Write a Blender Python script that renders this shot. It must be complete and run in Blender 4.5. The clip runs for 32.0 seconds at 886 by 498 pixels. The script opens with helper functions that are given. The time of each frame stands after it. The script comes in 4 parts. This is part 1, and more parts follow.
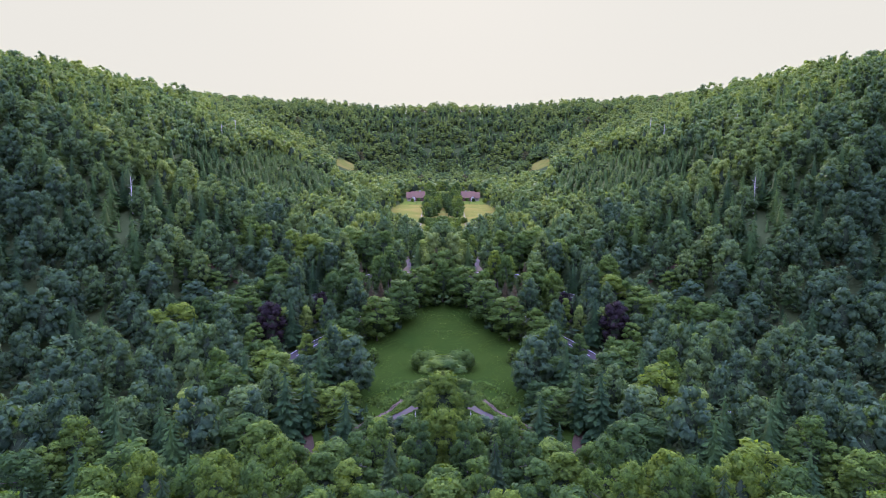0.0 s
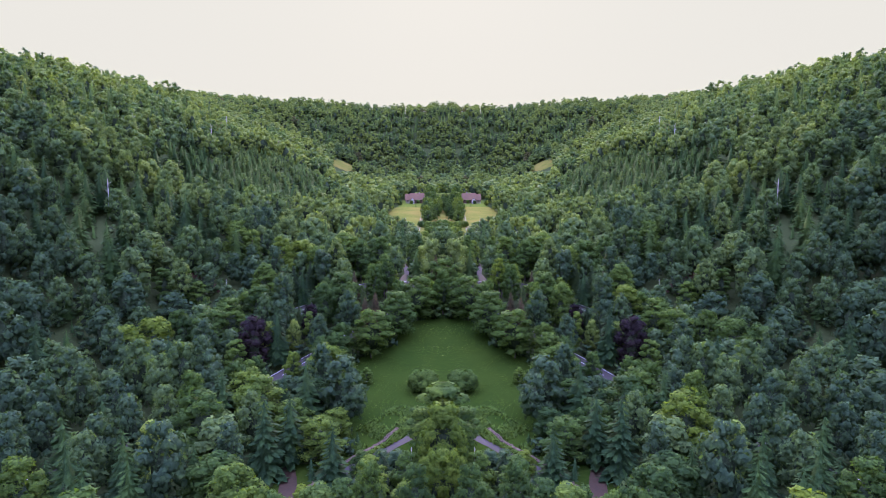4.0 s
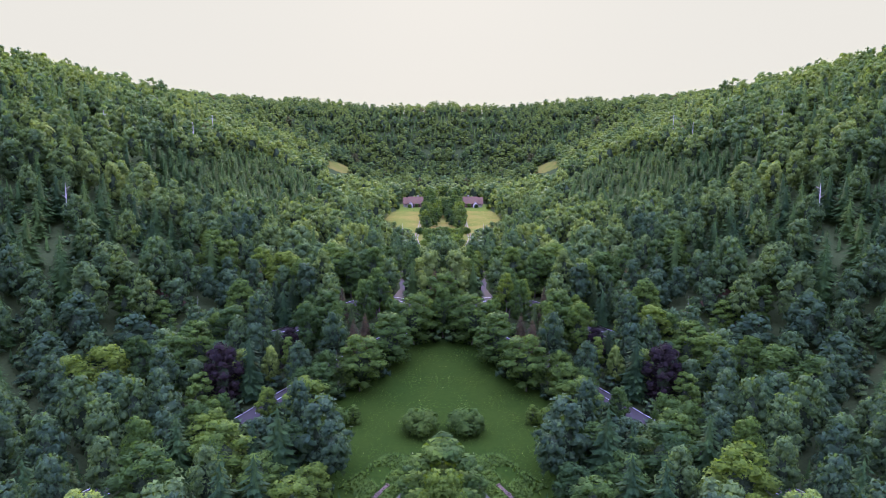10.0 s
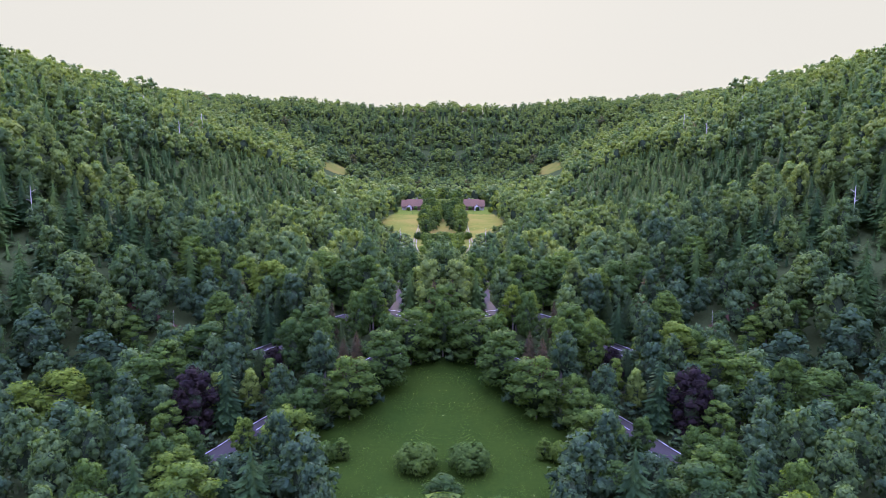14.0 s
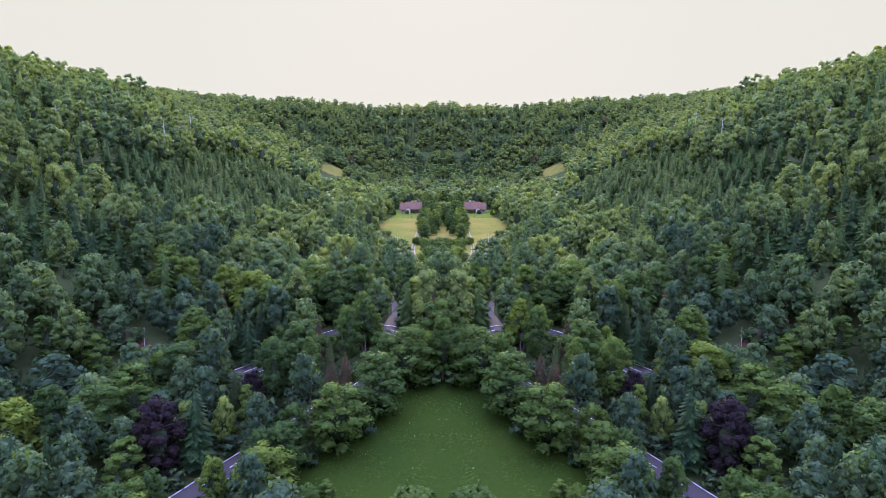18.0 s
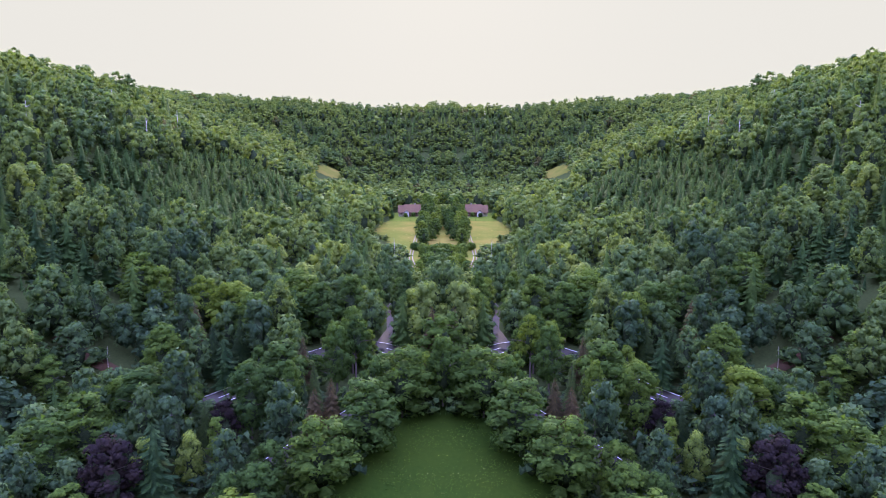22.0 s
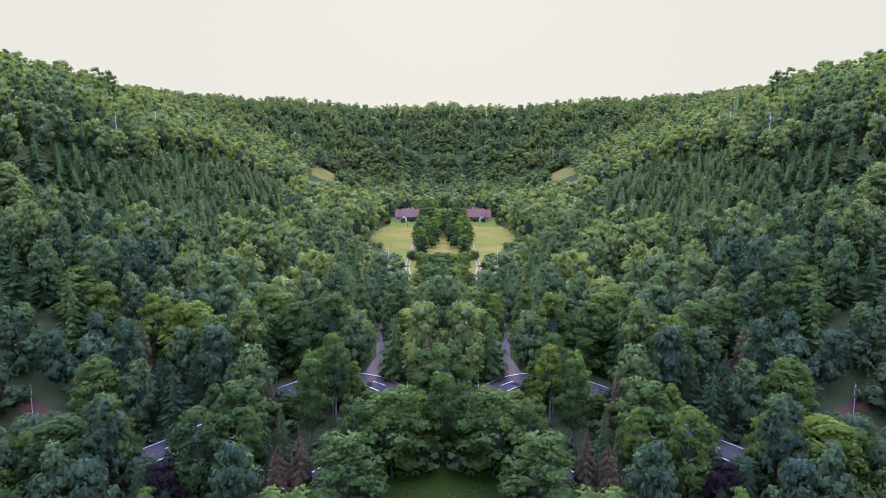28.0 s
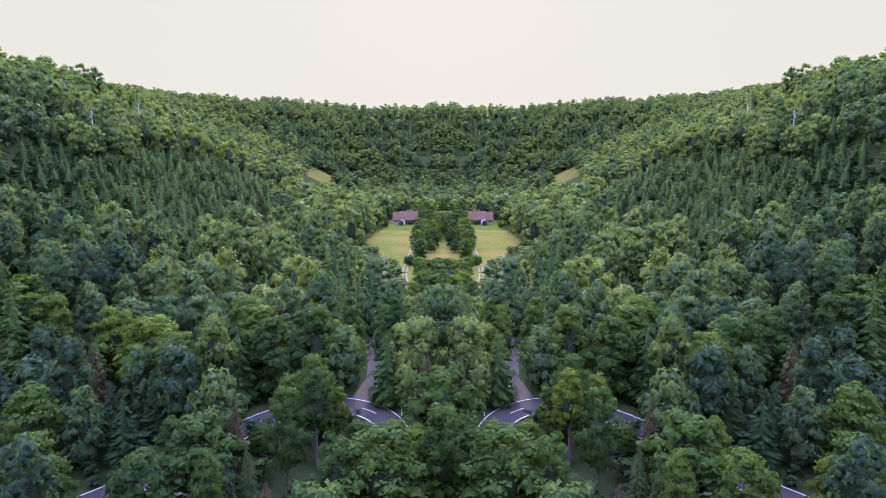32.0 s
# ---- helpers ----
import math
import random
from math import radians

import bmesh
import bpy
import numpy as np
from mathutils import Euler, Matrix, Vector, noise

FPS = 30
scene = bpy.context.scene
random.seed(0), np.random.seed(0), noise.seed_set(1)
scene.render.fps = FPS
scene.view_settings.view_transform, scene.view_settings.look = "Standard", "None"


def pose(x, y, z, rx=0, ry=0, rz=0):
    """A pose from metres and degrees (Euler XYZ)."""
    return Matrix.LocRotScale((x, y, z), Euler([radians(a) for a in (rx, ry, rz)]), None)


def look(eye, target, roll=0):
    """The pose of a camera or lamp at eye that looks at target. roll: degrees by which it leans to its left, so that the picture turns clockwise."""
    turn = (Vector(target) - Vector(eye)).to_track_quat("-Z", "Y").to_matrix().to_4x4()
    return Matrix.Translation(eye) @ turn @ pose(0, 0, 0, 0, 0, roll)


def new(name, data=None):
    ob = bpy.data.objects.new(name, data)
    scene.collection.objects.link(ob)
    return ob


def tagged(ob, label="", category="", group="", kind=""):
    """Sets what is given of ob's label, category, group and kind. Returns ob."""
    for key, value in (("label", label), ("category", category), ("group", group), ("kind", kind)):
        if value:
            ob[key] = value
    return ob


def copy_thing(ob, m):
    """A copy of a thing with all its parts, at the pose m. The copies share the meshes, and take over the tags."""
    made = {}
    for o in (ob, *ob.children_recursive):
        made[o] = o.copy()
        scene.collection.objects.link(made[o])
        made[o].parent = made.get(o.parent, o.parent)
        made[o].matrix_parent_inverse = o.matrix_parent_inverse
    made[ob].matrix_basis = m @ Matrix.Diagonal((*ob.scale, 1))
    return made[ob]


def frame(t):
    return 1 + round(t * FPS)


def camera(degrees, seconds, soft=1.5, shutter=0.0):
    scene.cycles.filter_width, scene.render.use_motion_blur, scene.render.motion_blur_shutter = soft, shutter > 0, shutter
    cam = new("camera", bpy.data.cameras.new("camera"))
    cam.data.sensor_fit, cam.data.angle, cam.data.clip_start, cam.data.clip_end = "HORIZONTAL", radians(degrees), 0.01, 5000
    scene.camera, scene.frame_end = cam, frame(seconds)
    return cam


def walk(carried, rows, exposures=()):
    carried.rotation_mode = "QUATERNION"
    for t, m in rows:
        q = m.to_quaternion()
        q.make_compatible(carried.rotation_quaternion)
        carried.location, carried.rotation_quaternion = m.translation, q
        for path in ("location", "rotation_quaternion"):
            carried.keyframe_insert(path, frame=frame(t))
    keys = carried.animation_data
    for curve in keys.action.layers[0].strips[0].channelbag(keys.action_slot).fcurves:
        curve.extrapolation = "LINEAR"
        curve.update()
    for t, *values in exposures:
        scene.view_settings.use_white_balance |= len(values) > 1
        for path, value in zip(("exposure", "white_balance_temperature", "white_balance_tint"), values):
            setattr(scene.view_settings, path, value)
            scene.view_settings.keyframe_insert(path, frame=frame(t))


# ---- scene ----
# Camera: a drone gliding forward up the middle of a wooded valley.
cam = camera(70, 32.0, soft=0.9)
GLIDE = [(0, 1.3, 80.0, 8.23), (4, 18.7, 80.0, 8.17), (8, 36.2, 80.0, 8.08), (12, 53.8, 79.9, 7.98), (16, 71.5, 79.6, 7.84),
         (20, 89.1, 79.1, 7.67), (24, 106.8, 78.3, 7.47), (28, 124.4, 77.2, 7.21), (32, 141.9, 75.5, 6.90)]
walk(cam, [(t, pose(0, y, z, 90 - tilt)) for t, y, z, tilt in GLIDE], [(0, 0.0, 5600, 28), (32, 0.0, 5600, 28)])

# World: pale evening haze over a low-sun sky.
SUN_UP = radians(24)
world = bpy.data.worlds.new("sky")
scene.world = world
world.use_nodes = True
wn, wl = world.node_tree.nodes, world.node_tree.links
wn.clear()
sky = wn.new("ShaderNodeTexSky")
sky.sky_type, sky.sun_disc, sky.sun_elevation, sky.sun_rotation = "NISHITA", False, SUN_UP, 0.0
sky.dust_density, sky.air_density, sky.ozone_density = 4.0, 1.2, 1.0
clear_sky, veil, both, wout = wn.new("ShaderNodeBackground"), wn.new("ShaderNodeBackground"), wn.new("ShaderNodeAddShader"), wn.new("ShaderNodeOutputWorld")
clear_sky.inputs[1].default_value = 0.001
# An overcast veil, three times brighter overhead than low down.
spot, split, rise, tone = wn.new("ShaderNodeTexCoord"), wn.new("ShaderNodeSeparateXYZ"), wn.new("ShaderNodeMapRange"), wn.new("ShaderNodeMix")
tone.data_type = "RGBA"
tone.inputs[6].default_value, tone.inputs[7].default_value = (0.845, 0.82, 0.585, 1), (5.3, 5.45, 11.0, 1)
rise.inputs["From Min"].default_value, rise.inputs["From Max"].default_value = 0.26, 0.85
wl.new(spot.outputs["Generated"], split.inputs[0])
wl.new(split.outputs["Z"], rise.inputs["Value"])
wl.new(rise.outputs[0], tone.inputs[0])
wl.new(tone.outputs[2], veil.inputs[0])
veil.inputs[1].default_value = 1.0
wl.new(sky.outputs[0], clear_sky.inputs[0])
wl.new(clear_sky.outputs[0], both.inputs[0])
wl.new(veil.outputs[0], both.inputs[1])
wl.new(both.outputs[0], wout.inputs[0])
sun = new("sun", bpy.data.lights.new("sun", "SUN"))
sun.data.energy, sun.data.angle, sun.data.color = 7.0, radians(2.0), (1.0, 0.86, 0.55)
sun.matrix_world = look((0, 1000 * math.cos(SUN_UP), 1000 * math.sin(SUN_UP)), (0, 0, 0))


# ---- materials ----
def shader(name, rough=0.8, spec=0.2, metal=0.0):
    m = bpy.data.materials.new(name)
    m.use_nodes = True
    n, l = m.node_tree.nodes, m.node_tree.links
    b = n["Principled BSDF"]
    b.inputs["Roughness"].default_value, b.inputs["Specular IOR Level"].default_value, b.inputs["Metallic"].default_value = rough, spec, metal
    return m, n, l, b


def ramp(n, stops):
    r = n.new("ShaderNodeValToRGB")
    while len(r.color_ramp.elements) < len(stops):
        r.color_ramp.elements.new(0.5)
    for e, (p, c) in zip(r.color_ramp.elements, stops):
        e.position, e.color = p, (*c, 1)
    return r


def noise_node(n, l, scale, detail=4.0, rough=0.6, where="Position"):
    src = n.new("ShaderNodeNewGeometry") if where == "Position" else n.new("ShaderNodeTexCoord")
    t = n.new("ShaderNodeTexNoise")
    t.inputs["Scale"].default_value, t.inputs["Detail"].default_value, t.inputs["Roughness"].default_value = scale, detail, rough
    l.new(src.outputs[where], t.inputs["Vector"])
    return t


def blend(n, l, kind, fac, a, b):
    x = n.new("ShaderNodeMix")
    x.data_type, x.blend_type = "RGBA", kind
    for socket, v in ((x.inputs[0], fac), (x.inputs[6], a), (x.inputs[7], b)):
        if isinstance(v, bpy.types.NodeSocket):
            l.new(v, socket)
        else:
            socket.default_value = v if isinstance(v, (int, float)) else (*v, 1)
    return x.outputs[2]


def surface(name, coarse, fine, big, small, rough=0.85, spec=0.2, bump=0.3, deep=0.05, mix=0.5):
    """A surface with two scales of colour variation and a relief. coarse, fine: colour stops; big, small: noise scales."""
    m, n, l, b = shader(name, rough, spec)
    t1, t2 = noise_node(n, l, big), noise_node(n, l, small)
    r1, r2 = ramp(n, coarse), ramp(n, fine)
    l.new(t1.outputs["Fac"], r1.inputs[0])
    l.new(t2.outputs["Fac"], r2.inputs[0])
    l.new(blend(n, l, "MIX", mix, r1.outputs[0], r2.outputs[0]), b.inputs["Base Color"])
    if bump:
        bp = n.new("ShaderNodeBump")
        bp.inputs["Strength"].default_value, bp.inputs["Distance"].default_value = bump, deep
        l.new(t2.outputs["Fac"], bp.inputs["Height"])
        l.new(bp.outputs[0], b.inputs["Normal"])
    return m


def leaf(name, stops, through_light=0.4, joined=False, rough=0.65, gloss=0.03):
    """Foliage: a colour for every tree, a lighter or darker one for every leaf clump, light that shines through."""
    m, n, l, b = shader(name, rough, gloss)
    if joined:
        who = n.new("ShaderNodeAttribute")
        who.attribute_name = "tint"
        pick = who.outputs["Fac"]
    else:
        who = n.new("ShaderNodeObjectInfo")
        pick = who.outputs["Random"]
    r = ramp(n, stops)
    l.new(pick, r.inputs[0])
    geo = n.new("ShaderNodeNewGeometry")
    own = ramp(n, [(0.0, (0.72, 0.75, 0.80)), (0.6, (1.0, 1.0, 1.0)), (1.0, (1.25, 1.22, 1.02))])
    l.new(geo.outputs["Random Per Island"], own.inputs[0])
    c = blend(n, l, "MULTIPLY", 1.0, r.outputs[0], own.outputs[0])
    t = noise_node(n, l, 0.35, 3)
    patch = ramp(n, [(0.3, (0.75, 0.8, 0.8)), (0.7, (1.2, 1.15, 1.0))])
    l.new(t.outputs["Fac"], patch.inputs[0])
    c = blend(n, l, "MULTIPLY", 1.0, c, patch.outputs[0])
    fine = noise_node(n, l, 4.0, 4, 0.7)
    grain = ramp(n, [(0.32, (0.72, 0.75, 0.8)), (0.5, (0.97, 0.97, 0.97)), (0.68, (1.3, 1.26, 1.08))])
    l.new(fine.outputs["Fac"], grain.inputs[0])
    c = blend(n, l, "MULTIPLY", 1.0, c, grain.outputs[0])
    ruffle = n.new("ShaderNodeBump")
    ruffle.inputs["Strength"].default_value, ruffle.inputs["Distance"].default_value = 0.6, 0.3
    l.new(fine.outputs["Fac"], ruffle.inputs["Height"])
    l.new(ruffle.outputs[0], b.inputs["Normal"])
    l.new(c, b.inputs["Base Color"])
    tr, mx = n.new("ShaderNodeBsdfTranslucent"), n.new("ShaderNodeMixShader")
    l.new(blend(n, l, "MULTIPLY", 1.0, c, (1.5, 1.5, 0.6)), tr.inputs[0])
    mx.inputs[0].default_value = through_light
    l.new(b.outputs[0], mx.inputs[1])
    l.new(tr.outputs[0], mx.inputs[2])
    l.new(mx.outputs[0], n["Material Output"].inputs[0])
    return m


GREENS = [(0.0, (0.039, 0.076, 0.024)), (0.35, (0.055, 0.100, 0.024)), (0.75, (0.080, 0.130, 0.024)), (1.0, (0.106, 0.156, 0.022))]
# Paler and bluer than GREENS: haze put into the joined woods' leaf colour.
HAZED_GREENS = [(0.0, (0.048, 0.086, 0.044)), (0.3, (0.070, 0.118, 0.046)), (0.6, (0.098, 0.150, 0.048)), (0.93, (0.142, 0.192, 0.048)), (0.985, (0.092, 0.092, 0.042))]
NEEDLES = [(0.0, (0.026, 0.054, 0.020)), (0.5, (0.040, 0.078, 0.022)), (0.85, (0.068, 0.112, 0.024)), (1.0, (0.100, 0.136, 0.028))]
M_LEAF = leaf("beech_leaves", GREENS)
M_LIGHT = leaf("light_leaves", [(0.0, (0.13, 0.19, 0.045)), (1.0, (0.17, 0.23, 0.05))])
M_PURPLE = leaf("copper_leaves", [(0.0, (0.016, 0.013, 0.0125)), (1.0, (0.021, 0.016, 0.0155))], 0.06, gloss=0.02)
M_RUST = leaf("brown_needles", [(0.0, (0.048, 0.042, 0.020)), (1.0, (0.066, 0.050, 0.024))], 0.2, gloss=0.03)
M_NEEDLE = leaf("spruce_needles", [(0.0, (0.018, 0.036, 0.016)), (0.6, (0.028, 0.050, 0.019)), (1.0, (0.042, 0.068, 0.020))], 0.15, gloss=0.02)
M_WOODS = leaf("far_leaves", HAZED_GREENS, joined=True)
# Dark green for the crowns' cores: the shade among inner boughs, put into colour.
M_INNER_SHADE = surface("inner_shade_boughs", [(0.3, (0.026, 0.040, 0.020)), (0.7, (0.038, 0.056, 0.024))], [(0.35, (0.020, 0.030, 0.017)), (0.65, (0.044, 0.068, 0.026))], 0.5, 2.2, rough=1.0, spec=0.0, bump=1.0, deep=0.5)
M_FIRS = leaf("far_needles", NEEDLES, 0.25, joined=True, gloss=0.02)
M_BARK = surface("bark", [(0.3, (0.05, 0.04, 0.03)), (0.7, (0.11, 0.09, 0.07))], [(0.3, (0.04, 0.035, 0.03)), (0.7, (0.13, 0.11, 0.09))], 0.6, 6.0)
M_DEAD = surface("bleached_wood", [(0.3, (0.36, 0.33, 0.29)), (0.7, (0.5, 0.47, 0.42))], [(0.3, (0.28, 0.25, 0.22)), (0.7, (0.55, 0.52, 0.47))], 0.5, 5.0)
M_FLOOR = surface("forest_floor", [(0.3, (0.030, 0.046, 0.014)), (0.62, (0.036, 0.052, 0.016)), (0.78, (0.072, 0.046, 0.022))], [(0.3, (0.026, 0.036, 0.012)), (0.7, (0.050, 0.064, 0.020))], 0.06, 1.6, rough=1.0, spec=0.0, bump=0.6, deep=0.2)
M_MEADOW = surface("meadow", [(0.35, (0.013, 0.030, 0.004)), (0.65, (0.025, 0.042, 0.005))], [(0.3, (0.012, 0.026, 0.004)), (0.7, (0.028, 0.046, 0.006))], 0.045, 1.2, rough=1.0, spec=0.0, bump=0.5, deep=0.12)
M_HAY = surface("dry_meadow", [(0.40, (0.070, 0.090, 0.014)), (0.50, (0.104, 0.104, 0.019)), (0.62, (0.136, 0.110, 0.025))], [(0.3, (0.070, 0.082, 0.014)), (0.7, (0.140, 0.126, 0.028))], 0.055, 0.9, rough=1.0, spec=0.0, bump=0.5, deep=0.1, mix=0.35)
M_ROAD = surface("asphalt", [(0.3, (0.034, 0.031, 0.024)), (0.7, (0.050, 0.046, 0.036))], [(0.3, (0.030, 0.027, 0.021)), (0.7, (0.056, 0.052, 0.041))], 0.3, 9.0, 0.9, 0.1, 0.2, 0.01)
M_LANE = surface("worn_asphalt", [(0.3, (0.078, 0.068, 0.048)), (0.7, (0.115, 0.098, 0.070))], [(0.3, (0.062, 0.054, 0.040)), (0.7, (0.13, 0.112, 0.080))], 0.25, 5.0, 0.95, 0.05, 0.2, 0.01)
M_LAWN = surface("mown_lawn", [(0.35, (0.056, 0.084, 0.012)), (0.65, (0.078, 0.104, 0.015))], [(0.3, (0.050, 0.074, 0.012)), (0.7, (0.086, 0.112, 0.017))], 0.06, 1.0, rough=1.0, spec=0.0, bump=0.5, deep=0.08)
M_LINE = surface("road_paint", [(0.3, (0.46, 0.46, 0.42)), (0.7, (0.56, 0.56, 0.51))], [(0.25, (0.30, 0.30, 0.27)), (0.5, (0.58, 0.58, 0.53))], 0.5, 3.0, 0.6, 0.3, 0)
M_GRAVEL = surface("gravel", [(0.3, (0.10, 0.085, 0.055)), (0.7, (0.15, 0.13, 0.085))], [(0.3, (0.09, 0.075, 0.05)), (0.7, (0.17, 0.145, 0.10))], 0.25, 3.5, bump=0.5, deep=0.05)
M_STONE = surface("stone", [(0.3, (0.25, 0.22, 0.2)), (0.7, (0.42, 0.38, 0.34))], [(0.3, (0.2, 0.18, 0.16)), (0.7, (0.45, 0.4, 0.36))], 0.8, 5.0)


# ---- ground form ----
def lerp_table(v, table):
    """Piecewise linear value of a table of (place, value) pairs, eased at the joints."""
    xs, ys = zip(*table)
    v = np.asarray(v, float)
    return sum(np.interp(v + o, xs, ys) for o in (-14, -5, 5, 14)) / 4


# Rise below y -110: unseen hill added behind to block low sky light.
FLOOR = [(-700, 200), (-340, 185), (-110, 12), (60, 10), (150, 13.5), (190, 17), (222, 26), (262, 36), (298, 35), (332, 40.5), (575, 46), (690, 57), (900, 62)]
FOOT = [(-400, 120), (120, 100), (200, 84), (250, 62), (300, 46), (560, 44), (640, 60), (700, 60)]
CREST = [(-400, 118), (200, 121), (420, 132), (560, 140.5), (760, 141), (1000, 139.5)]


def height(x, y):
    """Height of the ground: a valley floor that climbs away, even flanks, a wooded ridge all round its head, an added
    hill behind the start.
    """
    x, y = np.asarray(x, float), np.asarray(y, float)
    w = np.abs(x)
    floor, crest = lerp_table(y, FLOOR), lerp_table(y, CREST)
    side, head = np.maximum(w - lerp_table(y, FOOT), 0), np.maximum(y - 695, 0)
    crest = crest + 7 * np.clip(side / 130, 0, 1) * np.clip((y - 250) / 200, 0, 1) + 1.8 * np.sin(w / 23 + y / 31) + 1.2 * np.sin(w / 9.5 - y / 47)
    up = 0.50 * np.sqrt(side ** 2 + (1.6 * head) ** 2)
    up = up - 6 * (1 - np.exp(-up / 9))
    room = np.maximum(crest - floor, 8)
    rise = room * np.tanh((up / room) ** 1.6) ** (1 / 1.6)
    fold = 3.2 * np.sin(y / 41 + w / 33) * np.clip(side / 60, 0, 1) + 2.0 * np.sin(y / 19 - w / 27) * np.clip(side / 80, 0, 1)
    return floor + rise + fold * np.clip(1.2 - rise / room, 0, 1)


# ---- mesh helpers ----
def mesh_from(name, verts, faces, mats, index=None, tint=None, smooth=False, normals=None):
    """A mesh from numpy arrays: verts (n, 3), a list of face arrays (all of one size each)."""
    me = bpy.data.meshes.new(name)
    verts = np.asarray(verts, np.float32)
    sizes = np.concatenate([np.full(len(f), f.shape[1], np.int32) for f in faces if len(f)])
    corners = np.concatenate([f.ravel() for f in faces if len(f)]).astype(np.int32)
    me.vertices.add(len(verts))
    me.vertices.foreach_set("co", verts.ravel())
    me.loops.add(len(corners))
    me.loops.foreach_set("vertex_index", corners)
    me.polygons.add(len(sizes))
    me.polygons.foreach_set("loop_start", np.concatenate([[0], np.cumsum(sizes)[:-1]]).astype(np.int32))
    if index is not None:
        me.polygons.foreach_set("material_index", np.asarray(index, np.int32))
    if tint is not None:
        me.attributes.new("tint", "FLOAT", "POINT").data.foreach_set("value", np.asarray(tint, np.float32))
    for m in mats:
        me.materials.append(m)
    me.update(calc_edges=True)
    if smooth:
        me.polygons.foreach_set("use_smooth", np.ones(len(sizes), bool))
    if normals is not None:
        me.normals_split_custom_set_from_vertices(np.asarray(normals, np.float32))
    return me


def part(name, bm, material, parent, label=""):
    me = bpy.data.meshes.new(name)
    bm.to_mesh(me)
    bm.free()
    me.materials.append(material)
    ob = new(name, me)
    ob.parent = parent
    return tagged(ob, label)


def thing(name, x, y, z, turn=0):
    ob = new(name)
    ob.matrix_basis = pose(x, y, z, 0, 0, turn)
    return ob


def box(bm, x0, y0, z0, x1, y1, z1, bevel=0.0):
    made = bmesh.ops.create_cube(bm, size=1, matrix=Matrix.LocRotScale(((x0 + x1) / 2, (y0 + y1) / 2, (z0 + z1) / 2), None, (x1 - x0, y1 - y0, z1 - z0)))
    if bevel:
        bmesh.ops.bevel(bm, geom=list({e for v in made["verts"] for e in v.link_edges}), offset=bevel, segments=1, affect="EDGES")
    return bm


def boxed(*args):
    return box(bmesh.new(), *args)


# ---- the ground: one sheet to the horizon ----
def axis(fine0, fine1, step, far0, far1):
    out0 = fine0 - np.geomspace(step, fine0 - far0, 14)[::-1]
    out1 = fine1 + np.geomspace(step, far1 - fine1, 14)
    return np.concatenate([out0, np.arange(fine0, fine1 + 1e-6, step), out1])


def sheet(xs, ys, lift, keep=None):
    gx, gy = np.meshgrid(xs, ys)
    v = np.stack([gx, gy, height(gx, gy) + lift], -1).reshape(-1, 3)
    i = np.arange(len(xs) * len(ys)).reshape(len(ys), len(xs))
    f = np.stack([i[:-1, :-1], i[:-1, 1:], i[1:, 1:], i[1:, :-1]], -1).reshape(-1, 4)
    if keep is not None:
        mid = v[f].mean(1)
        f = f[keep(mid[:, 0], mid[:, 1])]
        used, f = np.unique(f, return_inverse=True)
        v, f = v[used], f.reshape(-1, 4)
    return v, f


v, f = sheet(axis(-340, 340, 4, -3000, 3000), axis(20, 960, 4, -1500, 4500), 0)
tagged(new("ground", mesh_from("ground", v, [f], [M_FLOOR], smooth=True)), "forest floor of brown leaf litter rising to a ridge", "ground", kind="structure")


def inside(poly, x, y):
    """Whether points lie in a polygon that is mirrored about the valley's middle line."""
    x = -np.abs(np.asarray(x, float))
    y = np.asarray(y, float)
    hit = np.zeros(x.shape, bool)
    for (x0, y0), (x1, y1) in zip(poly, poly[1:] + poly[:1]):
        if y0 != y1:
            hit ^= ((y0 > y) != (y1 > y)) & (x < (x1 - x0) * (y - y0) / (y1 - y0) + x0)
    return hit


NEAR_MEADOW = [(1, 224), (-6, 223), (-10, 219), (-14, 212), (-16, 205), (-25, 199), (-31, 190), (-31, 180), (-26, 172), (-20, 162), (-19, 150), (1, 148)]
FARM_MEADOW = [(1, 330), (-9, 322), (-13, 340), (-18, 370), (-28, 405), (-37, 437), (-37, 470), (-34, 488), (-10, 491), (1, 491)]
HOUSE_LAWN = [(1, 491.5), (-10, 491.5), (-34, 488.5), (-33, 498), (-36, 540), (-10, 545), (1, 545)]
HILL_MEADOW = [(-117, 661), (-108, 687), (-91, 700), (-86, 678), (-96, 660), (-108, 653)]
HEAD_MEADOW = [(1, 676), (-13, 679), (-15, 688), (-8, 693), (1, 694)]
SIDE_GLADE = [(-36, 148), (-28, 150), (-27, 132), (-31, 122), (-37, 130)]


def meadow(name, poly, material, label, step=1.0, spread=0.0):
    xs = [p[0] for p in poly]
    ys = [p[1] for p in poly]
    lo = min(xs)
    mid, grow = (min(ys) + max(ys)) / 2, 1 + 2 * spread / (max(ys) - min(ys))
    wav = lambda x, y: inside(poly, np.maximum(np.abs(x) - spread, 0.3) + 0.9 * np.sin(y * 0.9) + 0.6 * np.sin(y * 2.1 + 1), mid + (y - mid) / grow + 0.8 * np.sin(np.abs(x) * 1.3))
    reach = spread + 2
    v, f = sheet(np.arange(lo - reach, -lo + reach + 0.1, step), np.arange(min(ys) - reach, max(ys) + reach + 0.1, step), 0.14, wav)
    return tagged(new(name, mesh_from(name, v, [f], [material], smooth=True)), label, "meadow", kind="structure")


